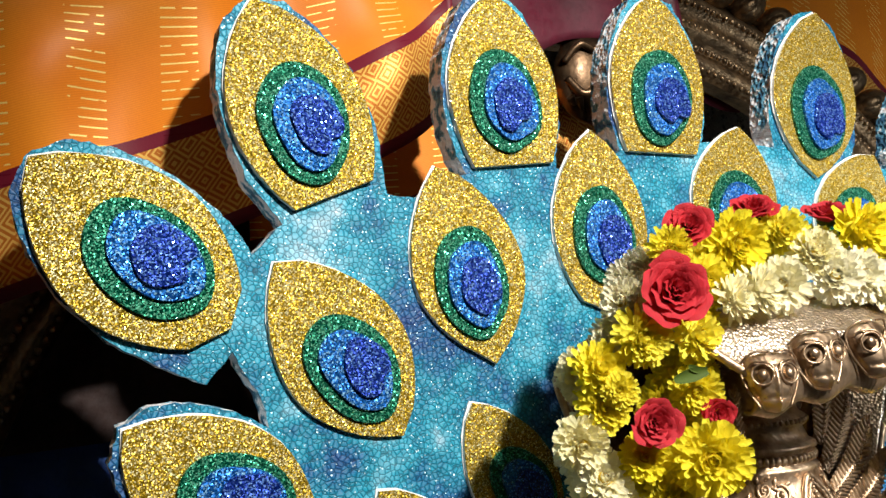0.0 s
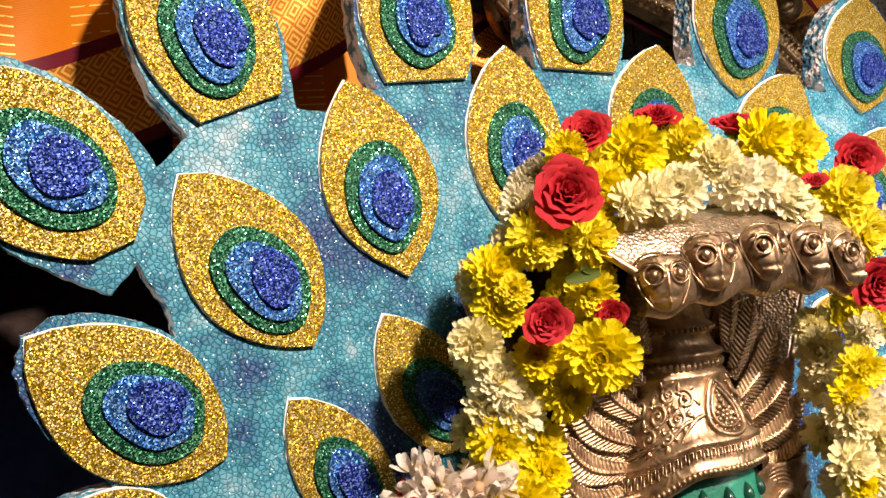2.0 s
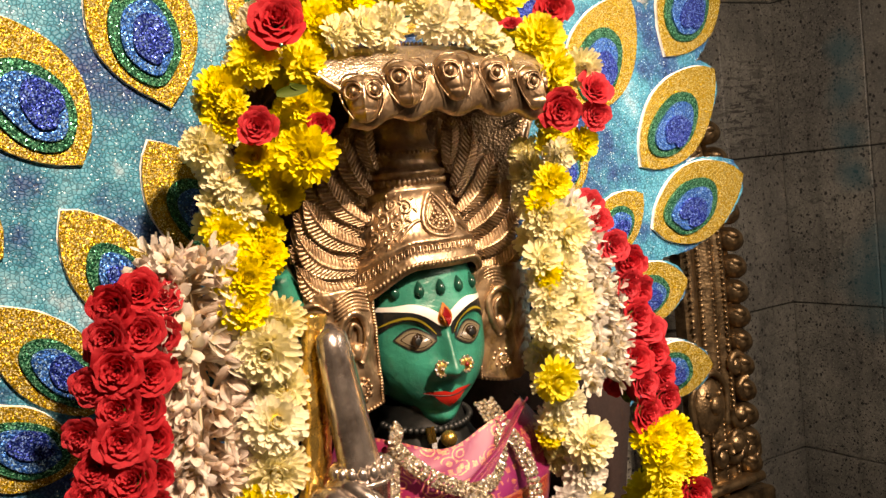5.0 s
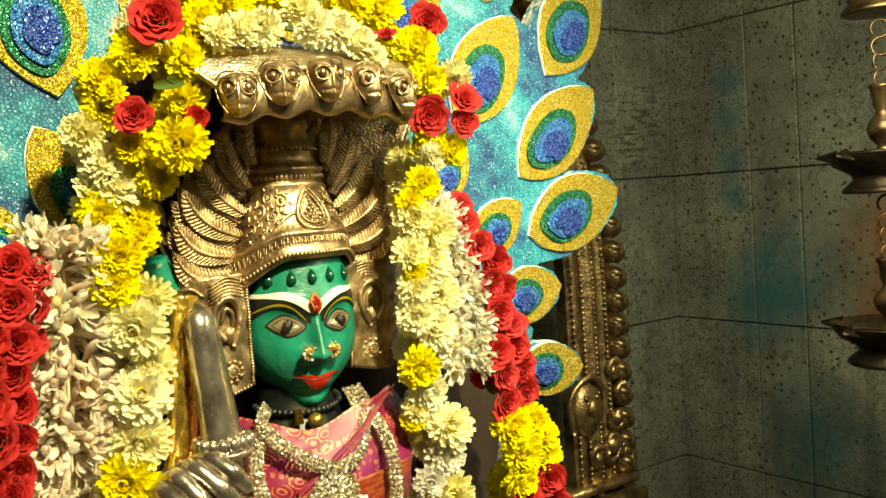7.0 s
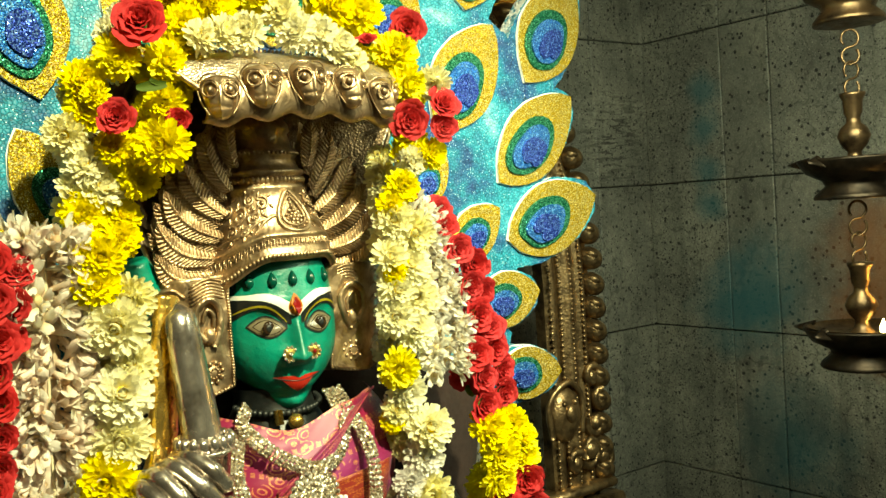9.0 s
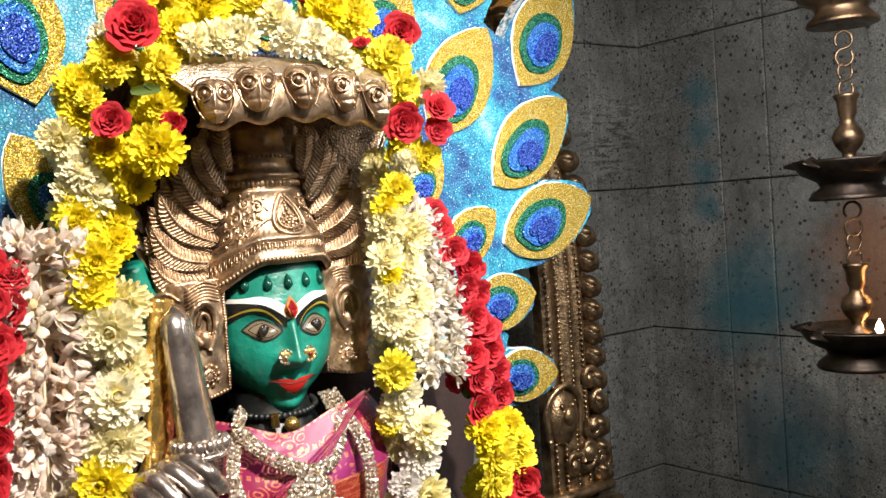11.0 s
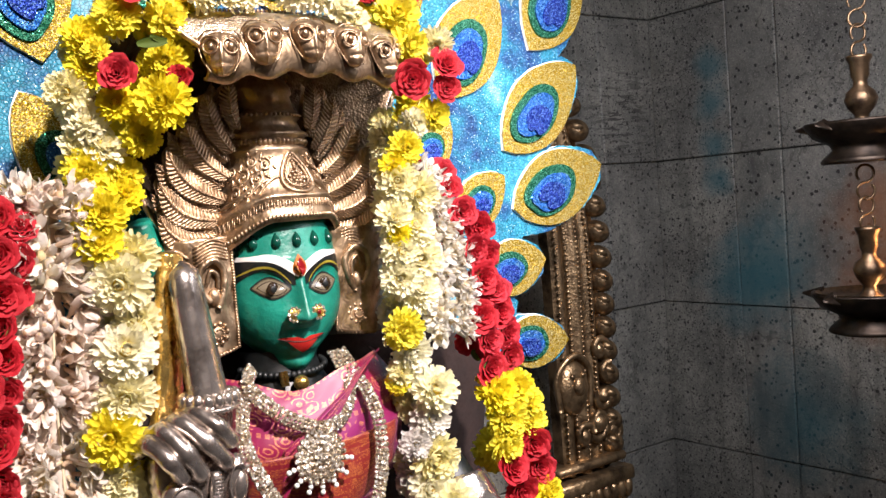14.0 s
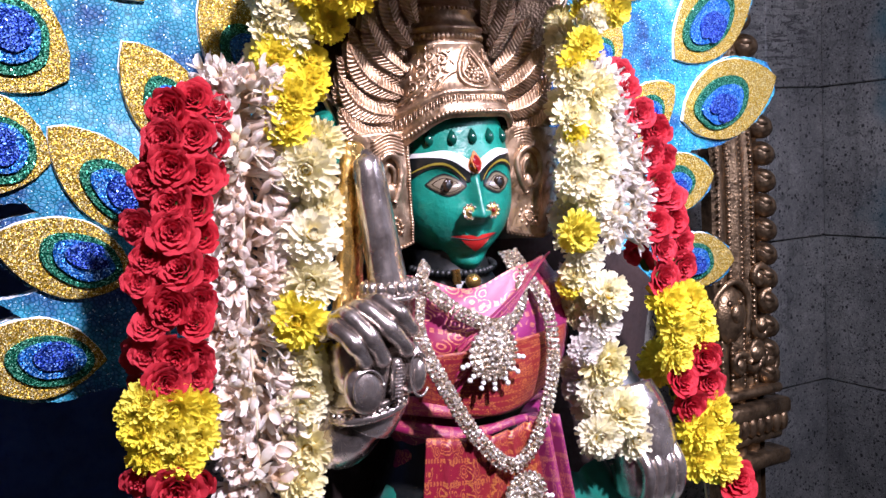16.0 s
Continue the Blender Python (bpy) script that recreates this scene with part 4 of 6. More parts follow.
    tube(bm, spline([(0.794, 0.585, 0.930), (0.796, 0.570, 0.890), (0.798, 0.560, 0.840), (0.796, 0.560, 0.800)]), lambda v: 0.034 + 0.010 * math.sin(math.pi * v), 10, 16)
    for i in range(4):
        x = 0.772 + i * 0.016
        tube(bm, spline([(x, 0.535, 0.862), (x, 0.520, 0.842), (x, 0.523, 0.815), (x, 0.535, 0.795)]), lambda v: 0.0092 - 0.002 * v, 10, 10)
    ob = part("statue", bm, [SKIN, LIPS, INK, CHALK, EYEWHITE, IRIS, IRIS, BROWLINE, DROP, RUBY, STEEL, SAFFRON, LID])
    return tagged(ob, "green painted goddess statue with silver-clad fists, seated on the altar", "statue")


statue()

bm = bmesh.new()
box(bm, (0.18, 0.44, 0.0), (1.05, 0.830, 0.60), 0, 0.01)
box(bm, (0.30, 0.47, 0.60), (0.92, 0.742, 0.622), 0, 0.006)
tagged(part("altar", bm, STONE, None, "", False), "grey granite altar block under the statue and garlands", "altar")


def nose_stud(name, x, stone):
    bm = bmesh.new()
    x, y, z = face_spot(x, 1.1640, 0.0020)
    ball(bm, (x, y, z), (0.0082, 0.003, 0.0082), 0, None, 14, 8)
    for i in range(10):
        a = 2 * math.pi * i / 10
        ball(bm, (x + 0.0076 * math.cos(a), y - 0.0014, z + 0.0076 * math.sin(a)), 0.0023, 1, None, 6, 4)
    ball(bm, (x, y - 0.003, z), (0.0026, 0.0016, 0.0026), 2, None, 8, 6)
    tagged(part(name, bm, [GILT, JEWEL, stone]), "small round gold nose stud set with stones, on the statue", "jewel", "nose studs")


nose_stud("nose_stud", CX - 0.0140, JEWEL)
nose_stud("nose_stud", CX + 0.0150, RUBY)


# ---- silver headdress with the serpent hood ----
def headdress():
    top = group_empty("silver_headdress", "embossed silver crown with a five-headed serpent hood, tarnished brown", "headdress")
    cy, z0 = 0.662, 1.268
    # crown: brim, key-patterned band, tapering panel, beaded collar and a stepped top
    prof = [(0.0780, -0.003), (0.0815, 0.002), (0.0815, 0.007), (0.0785, 0.010), (0.0780, 0.013), (0.0765, 0.024), (0.0790, 0.026), (0.0780, 0.029), (0.0735, 0.032), (0.0690, 0.040), (0.0625, 0.055),
            (0.0560, 0.070), (0.0520, 0.080), (0.0545, 0.083), (0.0530, 0.086), (0.0500, 0.088), (0.0495, 0.098), (0.0530, 0.100), (0.0530, 0.104), (0.0470, 0.107), (0.0425, 0.118), (0.0460, 0.121),
            (0.0460, 0.128), (0.0405, 0.132), (0.0360, 0.148), (0.0390, 0.151), (0.0380, 0.158), (0.0280, 0.172), (0.010, 0.180)]
    n = len(prof) - 1
    drop = lambda a, z: (0.034 * (max(0.0, abs(math.cos(a - 0.14)) - 0.45) / 0.55) ** 1.7 - 0.003) * max(0.0, 1 - z / 0.09)

    def crown_f(u, v):
        r, z = prof[round(v * n)]
        a = 2 * math.pi * u
        return Vector((CX + r * math.cos(a), cy + r * 0.96 * math.sin(a), z0 + z - drop(a, z)))
    bm = bmesh.new()
    grid(bm, crown_f, 72, n, 0, True)
    part("crown", bm, SILVER, top)

    def radius(z):
        for (r1, z1), (r2, z2) in zip(prof, prof[1:]):
            if z <= z2:
                return r1 + (r2 - r1) * max(0.0, z - z1) / (z2 - z1)
        return 0.03

    def on_crown(ang, z, lift=0.0):
        """A place on the crown's front: ang in degrees to the side, z above the rim."""
        r = radius(z) + lift
        a = radians(ang) - math.pi / 2
        return Vector((CX + r * math.cos(a), cy + 0.96 * r * math.sin(a), z0 + z - drop(a, z)))
    bm = bmesh.new()
    for i in range(56):
        ball(bm, on_crown(-88 + 176 * i / 55, 0.0035, 0.0005), 0.0029, 0, None, 6, 4)
    for i in range(30):
        ball(bm, on_crown(-88 + 176 * i / 29, 0.093, 0.001), (0.0036, 0.003, 0.0040), 0, None, 7, 5)
    for i in range(26):
        ball(bm, on_crown(-85 + 170 * i / 25, 0.1245, 0.0005), 0.0026, 0, None, 6, 4)
    part("bead_rows", bm, SILVER, top)
    bm = bmesh.new()
    for i in range(34):
        c = -84 + 168 * (i + 0.5) / 34
        key = [(-1.9, 0.0145), (-1.9, 0.0225), (1.2, 0.0225), (1.2, 0.0170), (-0.4, 0.0170)]
        tube(bm, [on_crown(c + da, z, 0.0012) for da, z in key], 0.0008, 0, 5)
    # embossed drop with a flower, and leafy scrolls beside it
    for size, rad in ((1.0, 0.0026), (0.72, 0.0016)):
        pts = []
        for i in range(29):
            q = 2 * math.pi * i / 28
            pts.append(on_crown(8 + 16 * size * math.sin(q) * (1 - 0.42 * math.cos(q)), 0.055 + 0.0240 * size * math.cos(q), 0.0022))
        tube(bm, pts, rad, 0, 6)
    for i in range(16):
        q = 2 * math.pi * i / 16
        ball(bm, on_crown(8 + 13.6 * math.sin(q) * (1 - 0.42 * math.cos(q)), 0.055 + 0.0206 * math.cos(q), 0.0016), 0.0017, 0, None, 6, 4)
    for ring, count in ((0.0, 1), (4.2, 6), (8.2, 9)):
        for i in range(count):
            q = 2 * math.pi * i / count
            ball(bm, on_crown(8 + ring * math.cos(q), 0.0475 + ring * 0.00098 * math.sin(q), 0.0022 - 0.00008 * ring), (0.0026, 0.0022, 0.0026), 0, None, 8, 5)
    for i in range(4):
        ball(bm, on_crown(8, 0.0600 + i * 0.0042, 0.0016), 0.0026 - 0.0004 * i, 0, None, 8, 5)
    for k in (-1, 1):
        for a0, zc, size, turns in ((32, 0.066, 0.0085, 1.0), (46, 0.072, 0.0070, -1.0), (40, 0.052, 0.0080, -1.0), (56, 0.058, 0.0085, 1.0), (72, 0.066, 0.0080, -1.0), (64, 0.044, 0.0070, 1.0), (50, 0.040, 0.0055, 1.0)):
            pts = []
            for j in range(18):
                q = turns * j * 0.55 + 1.2
                r = size * (1 - j / 21)
                pts.append(on_crown(8 + k * (a0 + math.degrees(r * math.cos(q) / 0.062)), zc + r * math.sin(q), 0.0014))
            tube(bm, pts, lambda v: 0.0018 * (1 - 0.45 * v), 0, 6)
            ball(bm, on_crown(8 + k * a0, zc, 0.0006), 0.0024, 0, None, 8, 5)
            for j in range(5):  # small leaves round each scroll
                q = turns * (1.0 + j * 1.15)
                tube(bm, [on_crown(8 + k * (a0 + math.degrees(size * t * math.cos(q + 0.5 * (t - 1)) / 0.062)), zc + size * t * math.sin(q + 0.5 * (t - 1)), 0.0008) for t in (1.0, 1.25, 1.5, 1.75)],
                     lambda v: 0.0004 + 0.0017 * math.sin(math.pi * v), 0, 6)
        for j in range(5):      # long leaves sweeping from the brim to the drop
            tube(bm, [on_crown(k * (76 - 11 * j - t * 26), 0.0335 + (0.004 + 0.0032 * j) * math.sin(t * 1.9), 0.0010) for t in [i / 9 for i in range(10)]],
                 lambda v: 0.0005 + 0.0019 * math.sin(math.pi * v), 0, 6)
    part("embossing", bm, SILVER, top)

    def plume(base, tip, bend, width, lean):
        """A leaf plume: beaded midrib, slanting barbs, a rolled rim and a curled point."""
        bm = bmesh.new()
        b, t = Vector(base), Vector(tip)
        axis = (t - b).normalized()
        fwd = Vector((0, -1, 0))
        across = axis.cross(fwd).normalized()
        count = max(12, int((t - b).length / 0.0043))
        mid = lambda v: b.lerp(t, v) + across * bend * math.sin(math.pi * v * 0.95) + fwd * (lean * v * v)

        def f(u, v):
            w = width * 0.98 * (0.30 + 0.70 * math.sin(math.pi * (0.10 + 0.74 * v)) ** 0.9) * (1.0 if v < 0.70 else max(0.02, 1 - ((v - 0.70) / 0.30) ** 2.2))
            q = 2 * u - 1
            wave = math.sin(2 * math.pi * (v * count - abs(q) * 1.7))
            barb = 0.0012 * (1 - 2 * max(0.0, -wave) ** 1.5) * min(1.0, max(0.0, (abs(q) - 0.10) / 0.12)) * (1 if abs(q) < 0.98 else 0)
            ridge = 0.0024 * math.exp(-(q / 0.12) ** 2) + 0.0030 * (1 - q * q) + 0.0010 * math.exp(-((abs(q) - 0.94) / 0.06) ** 2)
            return mid(v) + across * (w * q * (1 + 0.05 * wave)) + fwd * (ridge + barb)
        grid(bm, f, 26, count * 8)
        for i in range(count):
            v = (i + 0.5) / count * 0.94
            ball(bm, mid(v) + fwd * 0.0058, 0.0011, 0, None, 6, 4)
        part("plume", bm, SILVER, top)
    rows = [(0.046, 1.376, 0.050, 1.432, 0.0115), (0.053, 1.350, 0.079, 1.418, 0.0125), (0.059, 1.322, 0.106, 1.388, 0.0135), (0.064, 1.297, 0.127, 1.356, 0.0140),
            (0.070, 1.275, 0.139, 1.322, 0.0145), (0.077, 1.256, 0.142, 1.290, 0.0135)]
    for k in (-1, 1):
        # the sheet that carries the plumes on this side
        bm = bmesh.new()

        def sheet(u, v, k=k):
            i = min(int(u * 5), 4)
            f = u * 5 - i
            bx, bz, tx, tz = [p + (q - p) * f for p, q in zip(rows[i][:4], rows[i + 1][:4])]
            scallop = 0.95 + 0.03 * math.cos(u * 5 * 2 * math.pi)
            x, z = bx - 0.014 + (tx - bx + 0.014) * v * scallop, bz + (tz - bz) * v * scallop
            return Vector((CX + k * x, 0.6455 + 0.011 * u - 0.004 * math.sin(math.pi * v), z))
        grid(bm, sheet, 60, 16)
        part("plume_sheet", bm, SILVER, top)
        for i, (bx, bz, tx, tz, w) in enumerate(rows):
            plume((CX + k * bx, 0.630 + 0.003 * i, bz), (CX + k * tx, 0.634 + 0.002 * i, tz), k * (0.005 + 0.0028 * i), w, 0.008)
            if i < 5:           # a second layer set back in the gaps
                nx, nz = rows[i + 1][2], rows[i + 1][3]
                plume((CX + k * (bx + 0.004), 0.6385 + 0.0025 * i, bz - 0.010), (CX + k * ((tx + nx) / 2 + 0.004), 0.640 + 0.0025 * i, (tz + nz) / 2 + 0.004), k * 0.008, w, 0.004)
        plume((CX + k * 0.020, 0.668, 1.415), (CX + k * 0.026, 0.655, 1.462), k * 0.003, 0.012, 0.004)
    # side plates beside the face: ear, rosette, flames and a beaded rim
    for k in (-1, 1):
        bm = bmesh.new()

        def cheek(u, v, k=k):
            z = 1.258 - 0.004 * u - (0.126 + 0.006 * math.sin(math.pi * u) - 0.012 * max(0.0, u - 0.7)) * v
            relief = 0.0010 * math.sin(u * 19 + v * 5) * math.sin(v * 21 + u * 7)
            out = (0.0655 if k < 0 else 0.062) + (0.088 if k < 0 else 0.102) * u - 0.010 * u * v * v
            return Vector((CX + k * out, 0.628 + 0.014 * u + 0.024 * u ** 3 - relief - 0.008 * math.sin(math.pi * u), z))
        grid(bm, cheek, 30, 40)
        for j in range(40):
            ball(bm, cheek(0.0, j / 39) + Vector((0, -0.001, 0)), 0.0024, 0, None, 6, 4)
            if j % 2 == 0:
                ball(bm, cheek(j / 39, 1.0) + Vector((0, -0.001, 0)), 0.0024, 0, None, 6, 4)
                ball(bm, cheek(1.0, j / 39) + Vector((0, -0.001, 0)), 0.0020, 0, None, 6, 4)
        out = lambda u, v, h, k=k: cheek(u, v) + Vector((0, -h, 0))
        tube(bm, spline([out(0.26, 0.60, 0.003), out(0.17, 0.46, 0.004), out(0.15, 0.30, 0.005), out(0.28, 0.19, 0.006), out(0.45, 0.26, 0.006), out(0.47, 0.42, 0.005), out(0.36, 0.54, 0.005)]), 0.0040, 0, 8)
        tube(bm, spline([out(0.24, 0.46, 0.003), out(0.24, 0.33, 0.004), out(0.33, 0.28, 0.004), out(0.38, 0.38, 0.004)]), 0.0024, 0, 8)
        ball(bm, out(0.30, 0.50, 0.002), (0.0075, 0.006, 0.010))
        ball(bm, out(0.30, 0.82, 0.0), (0.0095, 0.005, 0.0095))
        for i in range(10):
            q = 2 * math.pi * i / 10
            ball(bm, out(0.30 + 0.135 * math.cos(q), 0.82 + 0.085 * math.sin(q), 0.002), (0.0030, 0.0028, 0.0030), 0, None, 7, 5)
            ball(bm, out(0.30 + 0.065 * math.cos(q), 0.82 + 0.042 * math.sin(q), 0.005), 0.0016, 0, None, 6, 4)
        for j in range(7):
            v0 = 0.10 + 0.125 * j
            tube(bm, spline([out(0.56, v0 + 0.05, 0.001), out(0.70, v0 - 0.02, 0.003), out(0.86, v0 + 0.02, 0.003), out(0.94, v0 + 0.10, 0.001), out(0.80, v0 + 0.08, 0.003)]), lambda v: 0.0008 + 0.0024 * math.sin(math.pi * v), 0, 6)
        for j in range(6):
            tube(bm, spline([out(0.08, 0.06 + 0.028 * j, 0.001), out(0.28, 0.02 + 0.028 * j, 0.002), out(0.5, 0.08 + 0.03 * j, 0.001)]), 0.0011, 0, 5)
        ob = part("cheek_plate", bm, SILVER, top)
        ob.modifiers.new("thick", "SOLIDIFY").thickness = 0.003
    # hood: a shell that widens upward behind the crown and curls over the front
    spine = spline([(0, 0.716, 1.12), (0, 0.724, 1.27), (0, 0.720, 1.38), (0, 0.694, 1.455), (0, 0.630, 1.496), (0, 0.565, 1.492), (0, 0.526, 1.468)], 8)
    widths = [0.125, 0.145, 0.192, 0.222, 0.202, 0.160, 0.122]
    m = len(spine) - 1

    def hood_f(u, v):
        p = spine[round(v * m)]
        q = 2 * u - 1
        k = v * (len(widths) - 1)
        i = min(int(k), len(widths) - 2)
        w = widths[i] + (widths[i + 1] - widths[i]) * (k - i)
        fold = abs(q) ** 2.4
        y = p.y - 0.080 * fold * (1 - v) - 0.020 * fold * v + 0.028 * q * q * v
        z = p.z - 0.016 * fold * max(0.0, (v - 0.40) / 0.60) - 0.006 * q * q * v
        return Vector((CX + w * q * (1 - 0.06 * fold), y, z))
    bm = bmesh.new()
    grid(bm, hood_f, 48, m)
    ob = part("hood", bm, SCALES, top, "scaled silver cobra hood")
    sol = ob.modifiers.new("thick", "SOLIDIFY")
    sol.thickness, sol.offset = 0.005, 0.0
    # added lining whose dark silver stands in for the shade under the hood
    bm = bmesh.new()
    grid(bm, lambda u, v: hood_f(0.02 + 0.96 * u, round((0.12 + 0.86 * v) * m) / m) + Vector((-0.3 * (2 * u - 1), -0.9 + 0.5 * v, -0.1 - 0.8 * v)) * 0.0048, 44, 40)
    part("hood_lining", bm, SHADED_SILVER, top, "scaled inside of the hood, darkened in colour for the shade there")
    # rolled lip under the heads, beaded edges and curls chased on the shell's inside
    bm = bmesh.new()

    def lip(u, v):
        a = v * math.pi * 1.15
        wave = 0.0018 * math.cos((2 * u - 1 - 0.03) * math.pi * 4.9)
        return hood_f(u, 1.0) + Vector((0, 0.006 - 0.008 * math.sin(a), -0.003 - (0.0195 + wave) * (1 - math.cos(a)) * (1 - 0.30 * (2 * u - 1) ** 4)))
    grid(bm, lip, 60, 14)
    ob = part("hood_lip", bm, SILVER, top)
    ob.modifiers.new("thick", "SOLIDIFY").thickness = 0.003
    bm = bmesh.new()
    for i in range(70):
        ball(bm, hood_f(i / 69, 0.80) + Vector((0, 0, 0.004)), 0.0024, 0, None, 6, 4)
    for k in (0.004, 0.996):
        tube(bm, [hood_f(k, i / m) for i in range(m + 1)], 0.0036, 0, 8)
    part("bead_edge", bm, SILVER, top)
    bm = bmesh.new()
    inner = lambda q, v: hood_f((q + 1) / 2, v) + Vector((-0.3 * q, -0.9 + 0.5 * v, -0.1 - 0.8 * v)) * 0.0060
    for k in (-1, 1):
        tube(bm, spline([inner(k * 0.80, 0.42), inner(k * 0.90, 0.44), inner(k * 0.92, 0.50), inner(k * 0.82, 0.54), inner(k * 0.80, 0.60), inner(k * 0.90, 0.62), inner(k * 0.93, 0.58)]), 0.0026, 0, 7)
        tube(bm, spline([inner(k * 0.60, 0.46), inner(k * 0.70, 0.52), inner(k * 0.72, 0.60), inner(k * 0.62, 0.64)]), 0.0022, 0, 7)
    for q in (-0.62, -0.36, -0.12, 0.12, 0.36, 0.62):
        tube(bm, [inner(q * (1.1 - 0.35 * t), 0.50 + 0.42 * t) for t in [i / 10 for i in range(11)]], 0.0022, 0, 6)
    # curls take the same silver, darkened for the shade
    part("chased_curls", bm, SHADED_SILVER, top)
    # five serpent heads along the lip, each a tapering mask
    for q in (-0.86, -0.46, -0.03, 0.40, 0.78):
        bm = bmesh.new()
        c = hood_f((q + 1) / 2, 1.0) + Vector((0, -0.005, -0.012))
        yaw = Matrix.Rotation(radians(26 * q), 3, "Z") @ Matrix.Rotation(radians(-8), 3, "X")
        at = lambda x, y, z: c + yaw @ Vector((x * 1.16, y * 1.05, z * 0.98))

        def mask(u, v):
            t, e = 2 * u - 1, 1 - v
            w = 0.0185 * (1 - 0.55 * e ** 1.4) * math.sqrt(max(0.0, 1 - (2 * v - 1) ** 6))
            x, z = w * t, -0.024 + 0.046 * v
            h = 0.014 * (1 - t * t) ** 0.55 * math.sin(math.pi * (0.08 + 0.86 * v)) ** 0.5
            h += 0.0022 * math.exp(-(t / 0.13) ** 2) * (1 if v < 0.75 else 0)
            h -= 0.0020 * math.exp(-((abs(t) - 0.55) / 0.28) ** 2) * math.exp(-((v - 0.60) / 0.15) ** 2)
            h += 0.0022 * math.exp(-((v - 0.13) / 0.07) ** 2) * math.exp(-(t / 0.5) ** 2)
            h -= 0.0016 * math.exp(-((v - 0.235) / 0.030) ** 2) * (1 if abs(t) < 0.75 else 0)
            return at(x, -h, z)
        grid(bm, mask, 30, 34)
        for k in (-1, 1):
            e = at(k * 0.0085, -0.0125, 0.0045)
            ball(bm, e, (0.0042, 0.0032, 0.0044), 0, yaw, 12, 8)
            tube(bm, [e + yaw @ Vector((0.0074 * math.cos(a), k * 0.0034 * math.cos(a) * 0.8, 0.0076 * math.sin(a))) for a in [2 * math.pi * j / 16 for j in range(17)]], 0.0010, 0, 6)
            tube(bm, spline([at(k * 0.0012, -0.0150, 0.006), at(k * 0.004, -0.0145, 0.0125), at(k * 0.0125, -0.0100, 0.0145), at(k * 0.0165, -0.005, 0.010)]), 0.0010, 0, 6)
            tube(bm, spline([at(k * 0.002, -0.0105, 0.0215), at(k * 0.012, -0.0075, 0.0215), at(k * 0.0185, -0.001, 0.013), at(k * 0.0165, -0.001, -0.004), at(k * 0.0095, -0.003, -0.020)]), 0.0009, 0, 6)
        part("serpent_head", bm, SILVER, top)
    return top


headdress()


# ---- the silver club held upright ----
def club():
    thing = group_empty("silver_club", "plain silver ceremonial club held upright in the statue's hand", "club")
    d = Vector((-0.012, 0.012, 0.150))
    foot = Vector((0.456, 0.530, 1.088))
    bm = bmesh.new()
    tube(bm, [foot + d * t for t in [i / 14 for i in range(15)]], lambda v: 0.0245 - 0.006 * v if v < 0.86 else 0.0193 * math.sqrt(max(0.01, 1 - ((v - 0.86) / 0.142) ** 2)), 0, 20, 0.8)
    part("shaft", bm, STEEL, thing)
    bm = bmesh.new()
    tube(bm, spline([(0.398, 0.580, 0.945), (0.408, 0.576, 1.00), (0.420, 0.570, 1.06), (0.430, 0.566, 1.13), (0.436, 0.568, 1.20), (0.444, 0.572, 1.245)], 10), lambda v: 0.026 - 0.008 * v + 0.0012 * math.sin(v * 130), 0, 16, 0.6)
    part("ribbed_back", bm, GILT, thing, "ribbed gilt backing of the club")
    bm = bmesh.new()
    for i in range(16):
        a = 2 * math.pi * i / 16
        ball(bm, foot + Vector((0.026 * math.cos(a), 0.023 * math.sin(a), 0.012)), (0.0058, 0.0058, 0.008), 0, None, 8, 6)
    lathe(bm, foot, [(0.026, 0.0), (0.029, 0.003), (0.026, 0.006), (0.022, -0.03), (0.0, -0.032)], 0, 20)
    part("collar", bm, STEEL, thing)
    thing["category"] = "club"


club()


